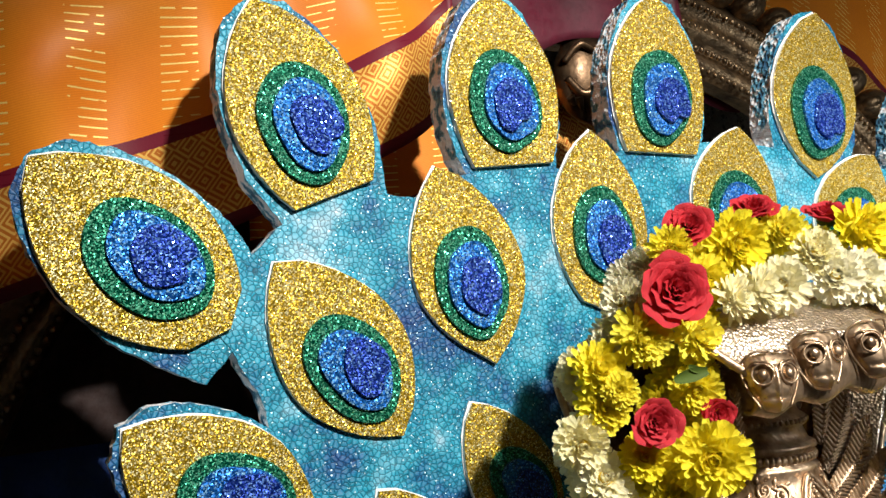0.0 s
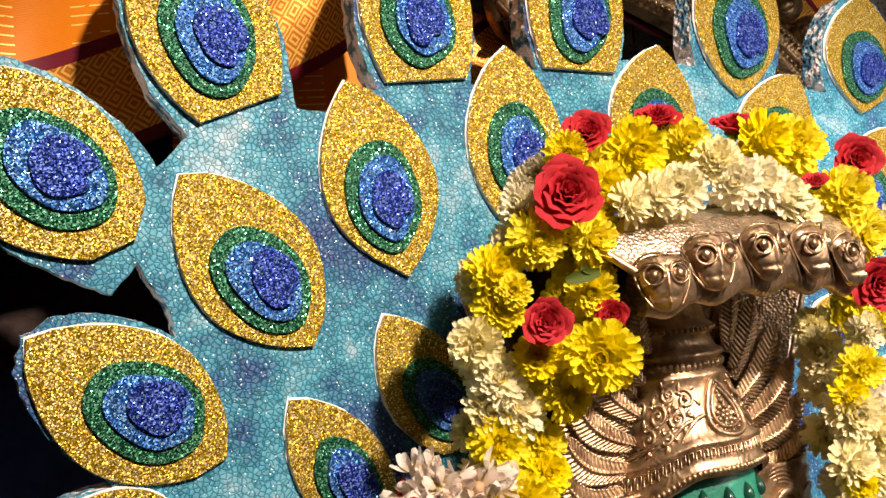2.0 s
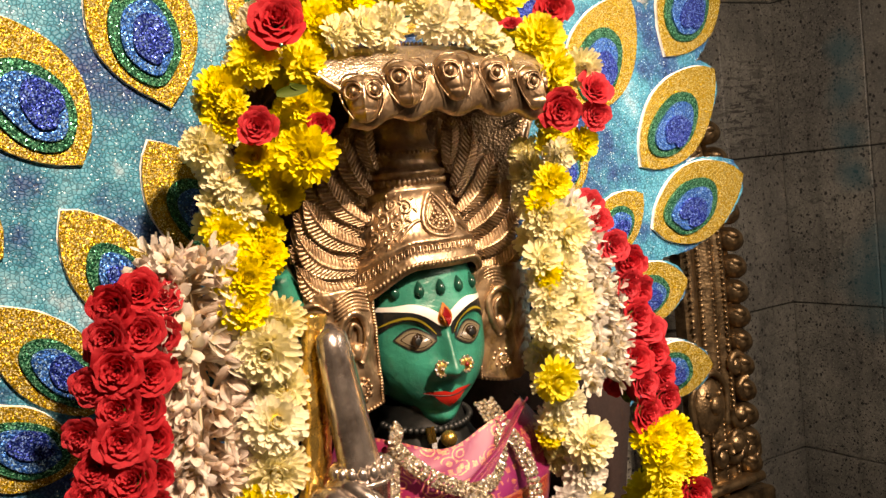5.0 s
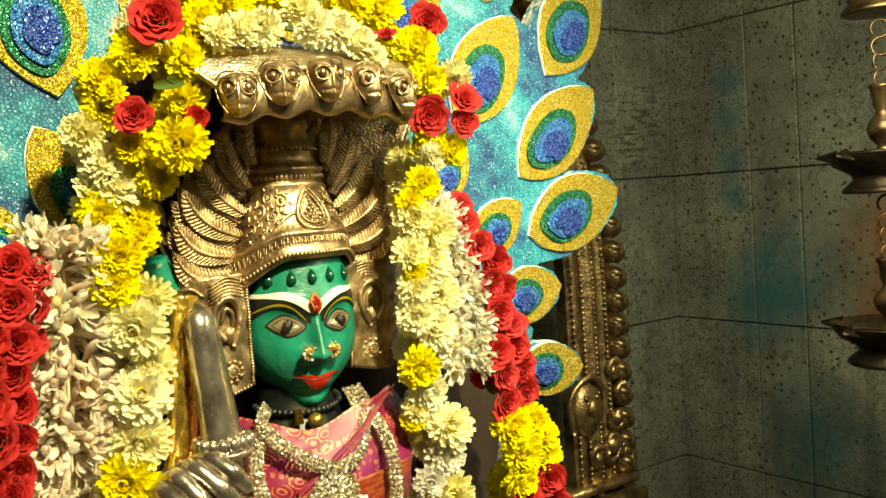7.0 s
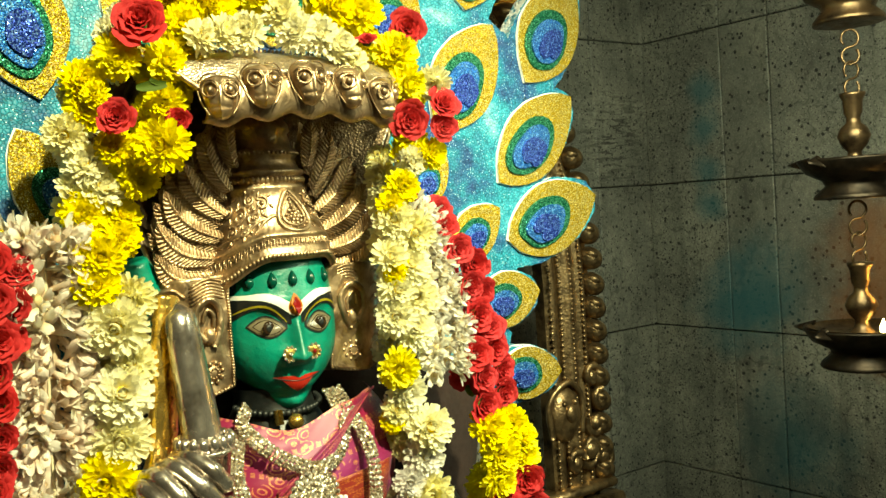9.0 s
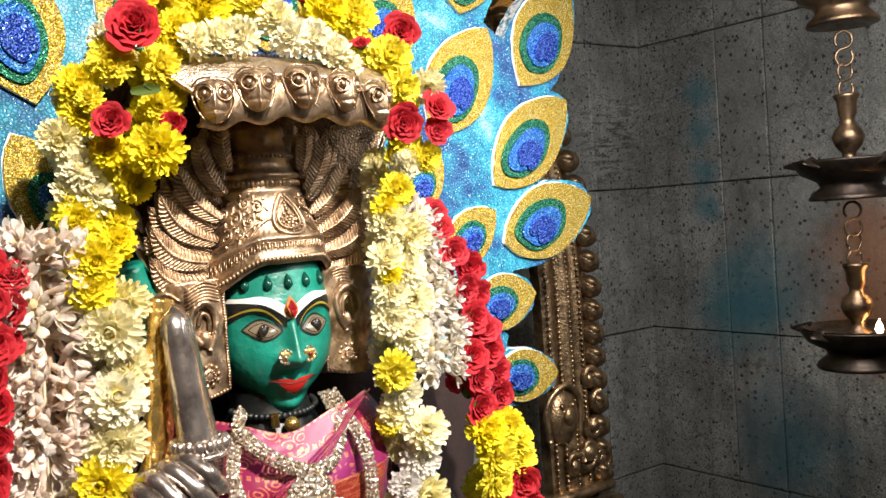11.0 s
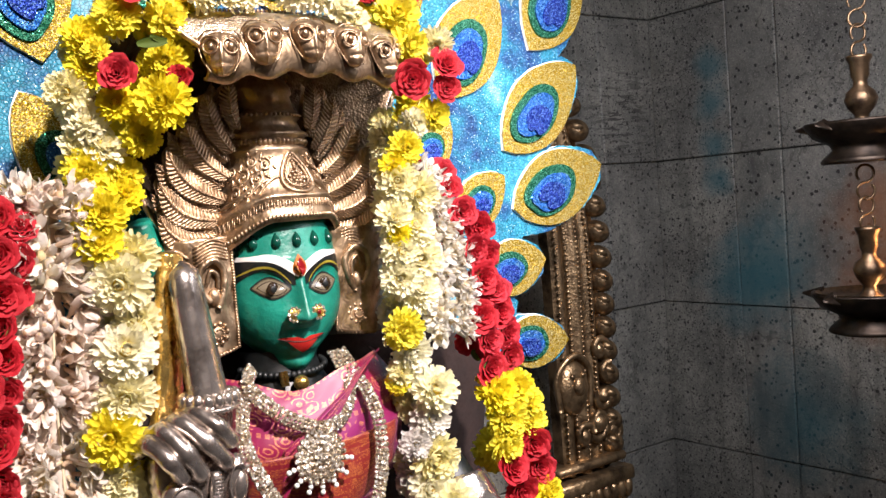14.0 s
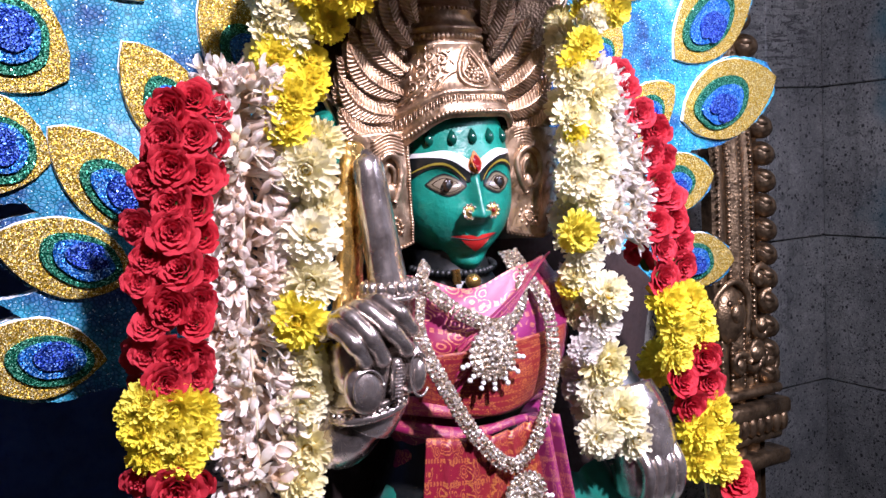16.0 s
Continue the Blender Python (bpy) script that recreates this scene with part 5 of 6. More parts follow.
# ---- the statue's clothes and jewels ----
def sari():
    thing = group_empty("silk_sari", "magenta silk sari with gold brocade draped across the statue", "sari")
    chest = lambda x, out=0.0: 0.672 - 0.78 * math.sqrt(max(0.0004, (0.146 + out) ** 2 - (x - CX - 0.012) ** 2))
    bm = bmesh.new()

    def body(u, v):
        a = math.pi + math.pi * (0.02 + 0.96 * u)
        z = 1.100 - 0.30 * v - 0.022 * math.exp(-((u - 0.40) / 0.14) ** 2) * (1 - v) ** 2
        w = 0.092 + 0.052 * math.sin(math.pi * min(1, v * 1.25 + 0.14)) + 0.030 * max(0, v - 0.5)
        run = u * 0.55 + 0.75 * v
        fold = 0.0032 * math.sin(24 * run) * (0.4 + 0.6 * u) + 0.0016 * math.sin(53 * run + 1.3)
        tuck = 0.030 * math.exp(-((v - 0.52 - 0.10 * (u - 0.5)) / 0.045) ** 2)
        return Vector((CX + 0.012 + (w + fold - tuck) * math.cos(a), 0.672 + (w * 0.79 + fold - tuck) * math.sin(a), z))
    grid(bm, body, 90, 70)
    part("bodice", bm, MAGENTA, thing)
    # shoulder drape: narrow pleats falling from the shoulder across the chest
    bm = bmesh.new()

    def pallu(u, v):
        pleat = (v * 5.0) % 1.0
        x = CX + 0.098 - 0.150 * u ** 0.9 - 0.060 * v * (1 - 0.55 * u) + 0.02 * v
        z = 1.108 - 0.090 * u ** 1.25 - 0.040 * v * (0.5 + u)
        lift = 0.0045 * math.sin(math.pi * min(1.0, pleat * 1.1)) ** 0.7
        return Vector((x, chest(x, 0.004) + 0.055 * max(0.0, 0.35 - u) - lift, z))
    grid(bm, pallu, 44, 50)
    ob = part("shoulder_drape", bm, MAGENTA, thing, "pleated violet-pink shoulder drape")
    ob.modifiers.new("thick", "SOLIDIFY").thickness = 0.0015
    # brocade end tucked under the chest cloth, and the rolled waist fold
    bm = bmesh.new()

    def tucked(u, v):
        x = CX - 0.088 + 0.185 * u
        z = 1.012 - 0.030 * v - 0.050 * math.sin(math.pi * (0.15 + 0.75 * u)) * v + 0.012 * u
        return Vector((x, chest(x, 0.006) + 0.006 * v * v - 0.003 * math.sin(7 * u + 5 * v), z))
    grid(bm, tucked, 40, 20)
    ob = part("brocade_end", bm, BROCADE, thing, "orange-gold brocade end of the sari")
    ob.modifiers.new("thick", "SOLIDIFY").thickness = 0.002
    bm = bmesh.new()
    for k, (dz, rad, sag) in enumerate(((0.0, 0.0135, 0.0), (-0.020, 0.0115, 0.006))):
        tube(bm, [(x := CX - 0.130 + 0.200 * t, chest(x) + 0.006, 0.952 + dz - 0.010 * t - sag * math.sin(math.pi * t) + 0.004 * math.sin(9 * t + k)) for t in [i / 30 for i in range(31)]],
             lambda v, rad=rad: rad * (0.75 + 0.25 * math.sin(5 * v + 1)) * math.sin(math.pi * (0.06 + 0.88 * v)) ** 0.4, 0, 14, 0.7)
    part("waist_fold", bm, MAGENTA, thing, "rolled pink waist fold with a glossy edge")
    bm = bmesh.new()

    def apron(u, v):
        spread = 0.150 + 0.085 * v
        x = CX - 0.035 + spread * (u - 0.5)
        pleat = (u * 6.0 + 0.35 * math.sin(2.2 * v)) % 1.0
        z = 0.936 - 0.010 * math.sin(3 * u) - 0.26 * v
        return Vector((x, 0.540 - 0.030 * v + 0.016 * (pleat ** 0.6 - 0.5) * (0.45 + 0.55 * v) - 0.010 * math.sin(math.pi * u), z))
    grid(bm, apron, 96, 24)
    ob = part("pleats", bm, BROCADE, thing, "red and gold front pleats")
    ob.modifiers.new("thick", "SOLIDIFY").thickness = 0.002
    bm = bmesh.new()

    def edge(u, v):
        x = CX + 0.018 + 0.030 * u + 0.030 * v
        return Vector((x, 0.528 + 0.010 * math.cos(u * 9) - 0.02 * v, 0.936 - 0.26 * v))
    grid(bm, edge, 14, 16)
    ob = part("border_fold", bm, MAGENTA, thing, "hanging magenta border fold")
    ob.modifiers.new("thick", "SOLIDIFY").thickness = 0.002
    bm = bmesh.new()

    def skirt(u, v):
        a = math.pi + math.pi * u
        r = 0.14 + 0.12 * v
        return Vector((CX + 0.06 + r * 1.15 * math.cos(a), 0.67 + r * 0.62 * math.sin(a) + 0.006 * math.sin(u * 60), 0.84 - 0.22 * v + 0.006 * math.sin(u * 37)))
    grid(bm, skirt, 70, 12)
    part("skirt", bm, TEAL_SILK, thing, "dark green silk skirt")


sari()


def necklace(name, label, path, width, size, pendant):
    """A stone-set chain: clustered stones along a path, and a pendant of concentric stones."""
    thing = group_empty(name, label, "necklace")
    pts = spline(path, 40)
    bm = bmesh.new()
    rng = random.Random(len(path))
    walked, last = 0.0, pts[0]
    for i, p in enumerate(pts):
        walked += (p - last).length
        last = p
        if walked < size * 1.5:
            continue
        walked = 0.0
        d = (pts[min(i + 1, len(pts) - 1)] - pts[max(i - 1, 0)]).normalized()
        side = d.cross(Vector((0, -1, 0))).normalized()
        for k in (-1.0, -0.34, 0.34, 1.0):
            ball(bm, p + side * (k * width * 0.5) + Vector((0, rng.uniform(-0.001, 0.001) - (0.0025 if abs(k) < 0.5 else 0), 0)), size * rng.uniform(0.85, 1.1), 0, None, 7, 5)
    part("chain", bm, JEWEL, thing)
    if pendant:
        (cx, py, cz), r = pendant
        bm = bmesh.new()
        ball(bm, (cx, py, cz), (r * 0.95, 0.005, r * 0.95), 0, None, 18, 8)
        for ring in range(1, 5):
            n = 6 * ring
            for i in range(n):
                a = 2 * math.pi * i / n
                ball(bm, (cx + r * ring / 4.2 * math.cos(a), py - 0.006 + 0.0012 * ring, cz + r * ring / 4.2 * math.sin(a)), r * 0.105, 0, None, 7, 5)
        ball(bm, (cx, py - 0.007, cz), r * 0.17)
        for i in range(7):
            a = math.pi * (1.08 + 0.84 * i / 6)
            for j in range(2):
                ball(bm, (cx + (r * 1.12 + j * 0.006) * math.cos(a), py, cz + (r * 1.12 + j * 0.006) * math.sin(a)), 0.0030, 1, None, 7, 5)
        part("pendant", bm, [JEWEL, CHALK], thing)


necklace("short_necklace", "broad necklace of sparkling paste stones with round pendant",
         [(0.540, 0.610, 1.110), (0.522, 0.585, 1.092), (0.545, 0.562, 1.062), (0.585, 0.550, 1.040), (0.618, 0.555, 1.046), (0.640, 0.572, 1.075), (0.640, 0.605, 1.112)], 0.0120, 0.0031, ((0.578, 0.540, 1.012), 0.030))
necklace("long_necklace", "long chain of sparkling paste stones hanging down the statue's chest",
         [(0.528, 0.600, 1.095), (0.500, 0.560, 1.045), (0.515, 0.535, 0.985), (0.545, 0.520, 0.925), (0.582, 0.514, 0.893), (0.622, 0.520, 0.925), (0.652, 0.535, 0.990), (0.660, 0.555, 1.050), (0.646, 0.600, 1.112)], 0.0125, 0.0032, ((0.588, 0.505, 0.862), 0.026))
bm = bmesh.new()
for i in range(26):
    a = math.pi + math.pi * i / 25
    ball(bm, (CX + 0.052 * math.cos(a), 0.662 + 0.052 * math.sin(a), 1.098 - 0.006 * math.sin(math.pi * i / 25)), 0.0042, 0, None, 8, 6)
ball(bm, (CX - 0.006, 0.600, 1.083), 0.0092, 1)
for dx in (-0.022, -0.027):
    tube(bm, [(CX + dx, 0.607, 1.098), (CX + dx - 0.001, 0.602, 1.082)], 0.003, 1, 6)
tagged(part("choker", bm, [INK, GILT]), "black bead choker with gold drops round the statue's neck", "necklace")


# ---- flowers ----
def petal(bm, m, length, width, curl, mat=0, cup=0.3, nu=2, nv=4):
    def f(u, v):
        s = 2 * u - 1
        w = width * math.sin(math.pi * (0.10 + 0.80 * v)) ** 0.6
        a = curl * v
        return m @ Vector((w * s, length * (math.sin(a) / curl if abs(curl) > 0.01 else v), length * ((1 - math.cos(a)) / curl if abs(curl) > 0.01 else 0) + cup * w * s * s))
    grid(bm, f, nu, nv, mat)


def mesh_of(name, bm, mats):
    mesh = bpy.data.meshes.new(name)
    bm.normal_update()
    bm.to_mesh(mesh)
    bm.free()
    for m in mats:
        mesh.materials.append(m)
    mesh.shade_smooth()
    return mesh


def chrysanthemum(seed, mat, full=1.0):
    """Unit-radius daisy-like bloom that faces +z: rings of strap petals round a pollen heart."""
    rng = random.Random(seed)
    bm = bmesh.new()
    for ring, (n, tilt, length) in enumerate(((24, -8, 1.0), (24, 6, 0.98), (22, 20, 0.92), (20, 33, 0.82), (18, 46, 0.70), (15, 58, 0.56), (12, 69, 0.44), (8, 80, 0.32))):
        for i in range(n):
            a = 2 * math.pi * (i + rng.uniform(-0.3, 0.3)) / n + ring * 0.37
            t = radians(tilt + rng.uniform(-12, 12))
            m = Matrix.Rotation(a, 4, "Z") @ Matrix.Translation((0, 0.06, 0.05 * ring)) @ Matrix.Rotation(t, 4, "X")
            petal(bm, m, length * rng.uniform(0.90, 1.06) * full, 0.132 * rng.uniform(0.88, 1.15), rng.uniform(0.0, 0.9), 0, 0.55)
    ball(bm, (0, 0, 0.10), (0.60, 0.60, 0.40), 0, None, 12, 7)
    ball(bm, (0, 0, 0.46), (0.24, 0.24, 0.15), 1, None, 10, 6)
    ball(bm, (0, 0, -0.18), (0.40, 0.40, 0.26), 2, None, 10, 6)
    return mesh_of("chrysanthemum", bm, [mat, POLLEN, LEAF])


def rose(seed):
    """Unit-radius open rose that faces +z: spiral of cupped, rolled petals."""
    rng = random.Random(seed)
    bm = bmesh.new()
    n = 24
    for i in range(n):
        k = (i + 0.5) / n
        a = i * 2.39996 + rng.uniform(-0.2, 0.2)
        r0, span = 0.03 + 0.60 * k ** 1.05, 0.62 + 0.55 * (1 - k)
        h = 0.66 - 0.34 * k
        flare = 0.03 + 0.26 * k ** 1.5

        def f(u, v, a=a, r0=r0, h=h, flare=flare, span=span, i=i, k=k):
            s = 2 * u - 1
            b = a + s * span
            edge = 1 - 0.22 * s * s
            roll = max(0.0, v - 0.70) / 0.30
            r = r0 * (0.45 + 0.55 * min(1, v * 1.5)) + flare * (v * edge) ** 2 + 0.09 * roll * roll * (0.25 + k) + 0.030 * v * math.sin(9 * b + i)
            z = -0.25 + (h + 0.28) * v * edge - 0.10 * roll * roll + 0.035 * v * math.sin(6 * s + 2 * i)
            return Vector((r * math.cos(b), r * math.sin(b), z))
        grid(bm, f, 8, 6, 0)
    ball(bm, (0, 0, -0.2), (0.42, 0.42, 0.24), 1, None, 10, 6)
    return mesh_of("rose", bm, [RED, LEAF])


def tuberose(seed):
    """Unit-length waxy bud along +y with the tips of its petals opened."""
    rng = random.Random(seed)
    bm = bmesh.new()
    closed = seed % 2 == 0
    long = 0.98 if closed else 0.62
    tube(bm, [(0, t, 0.07 * math.sin(2.6 * t)) for t in [i / 10 * long for i in range(11)]],
         lambda v: (0.045 + 0.085 * math.sin(math.pi * min(1.0, 0.02 + v ** 1.5)) if closed else 0.045 + 0.085 * v ** 1.4), 0, 8)
    if not closed:
        for i in range(6):
            a = math.pi * 2 * i / 6
            m = Matrix.Translation((0, 0.58, 0.07)) @ Matrix.Rotation(a, 4, "Y") @ Matrix.Translation((0, 0, 0.12)) @ Matrix.Rotation(rng.uniform(0.1, 0.9), 4, "X")
            petal(bm, m, 0.42, 0.12, rng.uniform(-0.5, 0.6), 0, 0.6)
    else:
        for i in range(3):
            a = math.pi * 2 * i / 3 + seed
            m = Matrix.Translation((0, 0.45, 0.06)) @ Matrix.Rotation(a, 4, "Y") @ Matrix.Translation((0, 0, 0.115)) @ Matrix.Rotation(rng.uniform(-0.05, 0.25), 4, "X")
            petal(bm, m, 0.52, 0.085, rng.uniform(-0.5, 0.3), 0, -0.4)
    return mesh_of("tuberose", bm, [WHITE if seed % 4 == 1 else PINKBUD])


MUM_Y = [chrysanthemum(i, YELLOW) for i in range(4)]
MUM_C = [chrysanthemum(20 + i, CREAM) for i in range(4)]
MUM_W = [chrysanthemum(40 + i, WHITE) for i in range(3)]
ROSE = [rose(i) for i in range(5)]
BUD = [tuberose(i) for i in range(8)]
rnd = random.Random(5)


def facing(p, way, r, spread=0.3, squash=1.0):
    d = Vector(way) + Vector((rnd.uniform(-1, 1), rnd.uniform(-1, 1) * 0.4, rnd.uniform(-1, 1))) * spread
    q = d.normalized().to_track_quat("Z", "Y").to_matrix().to_4x4()
    return Matrix.Translation(p) @ q @ Matrix.Rotation(rnd.uniform(0, 6.28), 4, "Z") @ Matrix.Diagonal((r, r, r * squash, 1))


FRONT = (-0.30, -1.0, 0.12)


def blooms(garland, name, meshes, rows, scale=1.1, spread=0.35, way=FRONT):
    for x, y, z, r in rows:
        shared(name, rnd.choice(meshes), garland, facing((x, y, z), way, r * scale, spread))


def thread(garland, pts):
    bm = bmesh.new()
    tube(bm, spline(pts, 8), 0.0016, 0, 6)
    part("thread", bm, THREAD, garland)


def filler(garland, name, meshes, path, n, r, wide, back=0.022, scale=1.0):
    """Blooms packed behind the front row of a garland, round its cord."""
    pts = spline(path, 12)
    for i in range(n):
        p = pts[min(len(pts) - 1, int((i + rnd.random()) / n * len(pts)))]
        q = rnd.uniform(-1, 1)
        c = p + Vector((q * wide, back * rnd.uniform(0.2, 1.2), rnd.uniform(-0.006, 0.006)))
        shared(name, rnd.choice(meshes), garland, facing(c, (q * 1.6 - 0.15, -0.7, 0.1), r * rnd.uniform(0.85, 1.15) * scale, 0.5))


# the garland over the hood, running down on both sides
g = group_empty("hood_garland", "yellow and cream chrysanthemum garland with red roses over silver hood", "garland")
left = [(0.372, 0.590, 1.290), (0.376, 0.590, 1.360), (0.384, 0.585, 1.430), (0.418, 0.575, 1.490), (0.455, 0.580, 1.530)]
over = [(0.455, 0.580, 1.530), (0.520, 0.595, 1.542), (0.600, 0.600, 1.550), (0.680, 0.598, 1.540), (0.740, 0.580, 1.505), (0.772, 0.565, 1.440), (0.760, 0.570, 1.385)]
thread(g, left + over[1:])
blooms(g, "rose", ROSE, [(0.427, 0.538, 1.513, 0.030), (0.469, 0.565, 1.563, 0.021), (0.752, 0.555, 1.532, 0.025), (0.396, 0.535, 1.421, 0.020), (0.461, 0.545, 1.420, 0.014),
                         (0.727, 0.525, 1.420, 0.026), (0.783, 0.535, 1.439, 0.024), (0.783, 0.535, 1.413, 0.019)], 1.0, 0.3)
blooms(g, "rose", ROSE, [(0.558, 0.590, 1.577, 0.023), (0.655, 0.600, 1.572, 0.023), (0.690, 0.548, 1.512, 0.014)], 1.0, 0.2, (-0.2, -0.5, 1.0))
blooms(g, "chrysanthemum", MUM_Y, [(0.409, 0.560, 1.482, 0.021), (0.456, 0.560, 1.478, 0.021), (0.443, 0.560, 1.547, 0.016), (0.514, 0.570, 1.548, 0.026), (0.577, 0.580, 1.556, 0.021),
                                   (0.481, 0.570, 1.519, 0.020), (0.664, 0.580, 1.555, 0.026), (0.702, 0.580, 1.548, 0.027), (0.736, 0.560, 1.499, 0.026), (0.740, 0.550, 1.465, 0.024),
                                   (0.437, 0.530, 1.392, 0.026)])
blooms(g, "chrysanthemum", MUM_Y, [(0.386, 0.560, 1.444, 0.013), (0.380, 0.580, 1.459, 0.021), (0.454, 0.560, 1.438, 0.019), (0.401, 0.560, 1.394, 0.018),
                                   (0.421, 0.560, 1.361, 0.018), (0.382, 0.580, 1.433, 0.020), (0.372, 0.580, 1.332, 0.021), (0.373, 0.570, 1.291, 0.024), (0.403, 0.570, 1.305, 0.018),
                                   (0.408, 0.580, 1.326, 0.018), (0.778, 0.560, 1.384, 0.019)])
blooms(g, "chrysanthemum", MUM_C, [(0.361, 0.580, 1.408, 0.020), (0.378, 0.580, 1.378, 0.021), (0.388, 0.580, 1.353, 0.022), (0.491, 0.552, 1.504, 0.018), (0.517, 0.552, 1.508, 0.020),
                                   (0.544, 0.552, 1.511, 0.021), (0.591, 0.560, 1.534, 0.021), (0.601, 0.552, 1.515, 0.022), (0.627, 0.552, 1.514, 0.022), (0.652, 0.552, 1.500, 0.023),
                                   (0.668, 0.552, 1.486, 0.019), (0.782, 0.550, 1.468, 0.020), (0.369, 0.590, 1.355, 0.019), (0.756, 0.570, 1.375, 0.018)], 1.1, 0.6)
filler(g, "chrysanthemum", MUM_C, left, 14, 0.020, 0.014)
filler(g, "chrysanthemum", MUM_Y, [(0.425, 0.565, 1.365), (0.452, 0.565, 1.420), (0.462, 0.568, 1.470), (0.470, 0.575, 1.515)], 12, 0.020, 0.012)
filler(g, "chrysanthemum", MUM_Y, over, 20, 0.022, 0.010, 0.03)

bm = bmesh.new()
for x, z, a, s in ((0.418, 1.449, 82, 0.030), (0.446, 1.452, -70, 0.016)):
    petal(bm, Matrix.Translation((x, 0.538, z)) @ Matrix.Rotation(radians(a), 4, "Y") @ Matrix.Rotation(radians(80), 4, "X"), s, s * 0.17, 0.5, 0, 0.5, 4, 8)
part("leaf_sprig", bm, LEAF, g, "small green leaves")

# chrysanthemum strands beside the statue
g = group_empty("cream_garland", "hanging strand of cream and yellow chrysanthemums beside the raised club", "garland")
cord = [(0.385, 0.585, 1.290), (0.388, 0.580, 1.200), (0.382, 0.578, 1.100), (0.370, 0.578, 1.000), (0.360, 0.575, 0.860), (0.352, 0.575, 0.640)]
thread(g, cord)
blooms(g, "chrysanthemum", MUM_C, [(0.402, 0.560, 1.246, 0.024), (0.387, 0.552, 1.222, 0.029), (0.402, 0.560, 1.182, 0.023), (0.385, 0.552, 1.155, 0.028), (0.382, 0.556, 1.113, 0.028),
                                   (0.375, 0.560, 1.032, 0.024), (0.363, 0.560, 0.988, 0.024), (0.369, 0.560, 0.947, 0.025), (0.357, 0.560, 0.914, 0.025), (0.376, 0.560, 1.003, 0.021)], 1.08)
blooms(g, "chrysanthemum", MUM_Y, [(0.380, 0.560, 1.288, 0.022), (0.373, 0.560, 1.261, 0.023), (0.367, 0.552, 1.076, 0.027), (0.385, 0.56, 1.055, 0.02)], 1.08)
filler(g, "chrysanthemum", MUM_C, cord, 22, 0.023, 0.010)

g = group_empty("white_garland", "thick hanging strand of cream and white chrysanthemums", "garland")
cord = [(0.747, 0.590, 1.380), (0.744, 0.588, 1.300), (0.742, 0.588, 1.200), (0.728, 0.582, 1.100), (0.734, 0.580, 1.000), (0.738, 0.568, 0.900)]
thread(g, cord)
blooms(g, "chrysanthemum", MUM_C, [(0.719, 0.560, 1.306, 0.023), (0.744, 0.560, 1.290, 0.026), (0.708, 0.560, 1.262, 0.021), (0.736, 0.560, 1.248, 0.025), (0.715, 0.560, 1.223, 0.023),
                                   (0.744, 0.560, 1.212, 0.025), (0.713, 0.560, 1.191, 0.024), (0.736, 0.560, 1.173, 0.025), (0.717, 0.560, 1.102, 0.025), (0.740, 0.550, 1.054, 0.028)])
blooms(g, "chrysanthemum", MUM_C + MUM_W, [(0.738, 0.560, 1.020, 0.025), (0.704, 0.560, 1.081, 0.016), (0.740, 0.560, 0.972, 0.030), (0.716, 0.560, 0.993, 0.020),
                                           (0.729, 0.560, 0.936, 0.024), (0.750, 0.540, 0.913, 0.028), (0.716, 0.540, 0.893, 0.025), (0.770, 0.545, 0.877, 0.025)])
blooms(g, "chrysanthemum", MUM_Y, [(0.733, 0.560, 1.344, 0.020), (0.703, 0.548, 1.133, 0.024), (0.715, 0.560, 1.322, 0.017), (0.711, 0.553, 1.245, 0.014), (0.702, 0.566, 1.068, 0.015)])
filler(g, "chrysanthemum", MUM_C + MUM_W, cord, 26, 0.022, 0.012)

# rose and marigold-yellow garlands
g = group_empty("rose_garland", "thick garland of packed red roses with a yellow chrysanthemum band", "garland", group="rose garlands")
cord = [(0.285, 0.585, 1.290), (0.262, 0.585, 1.200), (0.252, 0.585, 1.100), (0.240, 0.585, 1.000), (0.235, 0.58, 0.860), (0.232, 0.58, 0.640)]
thread(g, cord)
blooms(g, "rose", ROSE, [(0.260, 0.550, 1.284, 0.023), (0.283, 0.555, 1.291, 0.022), (0.303, 0.560, 1.281, 0.020), (0.253, 0.548, 1.257, 0.023), (0.280, 0.548, 1.258, 0.023), (0.298, 0.556, 1.253, 0.019),
                         (0.256, 0.542, 1.232, 0.025), (0.280, 0.545, 1.223, 0.023), (0.237, 0.556, 1.220, 0.020), (0.295, 0.556, 1.222, 0.018), (0.253, 0.545, 1.199, 0.023)], 0.98, 0.45)
blooms(g, "rose", ROSE, [(0.277, 0.550, 1.192, 0.021), (0.251, 0.542, 1.174, 0.026), (0.280, 0.552, 1.165, 0.019), (0.224, 0.560, 1.181, 0.019), (0.257, 0.542, 1.139, 0.026), (0.231, 0.556, 1.152, 0.020),
                         (0.278, 0.554, 1.134, 0.018), (0.222, 0.560, 1.130, 0.019), (0.245, 0.542, 1.107, 0.025), (0.266, 0.550, 1.088, 0.022), (0.226, 0.556, 1.089, 0.020)], 0.98, 0.45)
blooms(g, "rose", ROSE, [(0.275, 0.554, 1.108, 0.018), (0.246, 0.544, 1.062, 0.024), (0.266, 0.552, 1.057, 0.021), (0.223, 0.558, 1.063, 0.019), (0.234, 0.544, 1.038, 0.024), (0.262, 0.550, 1.039, 0.021),
                         (0.235, 0.542, 0.939, 0.030), (0.206, 0.555, 0.951, 0.020), (0.259, 0.552, 0.940, 0.020), (0.240, 0.545, 0.895, 0.026), (0.215, 0.55, 0.90, 0.022)], 0.98, 0.45)
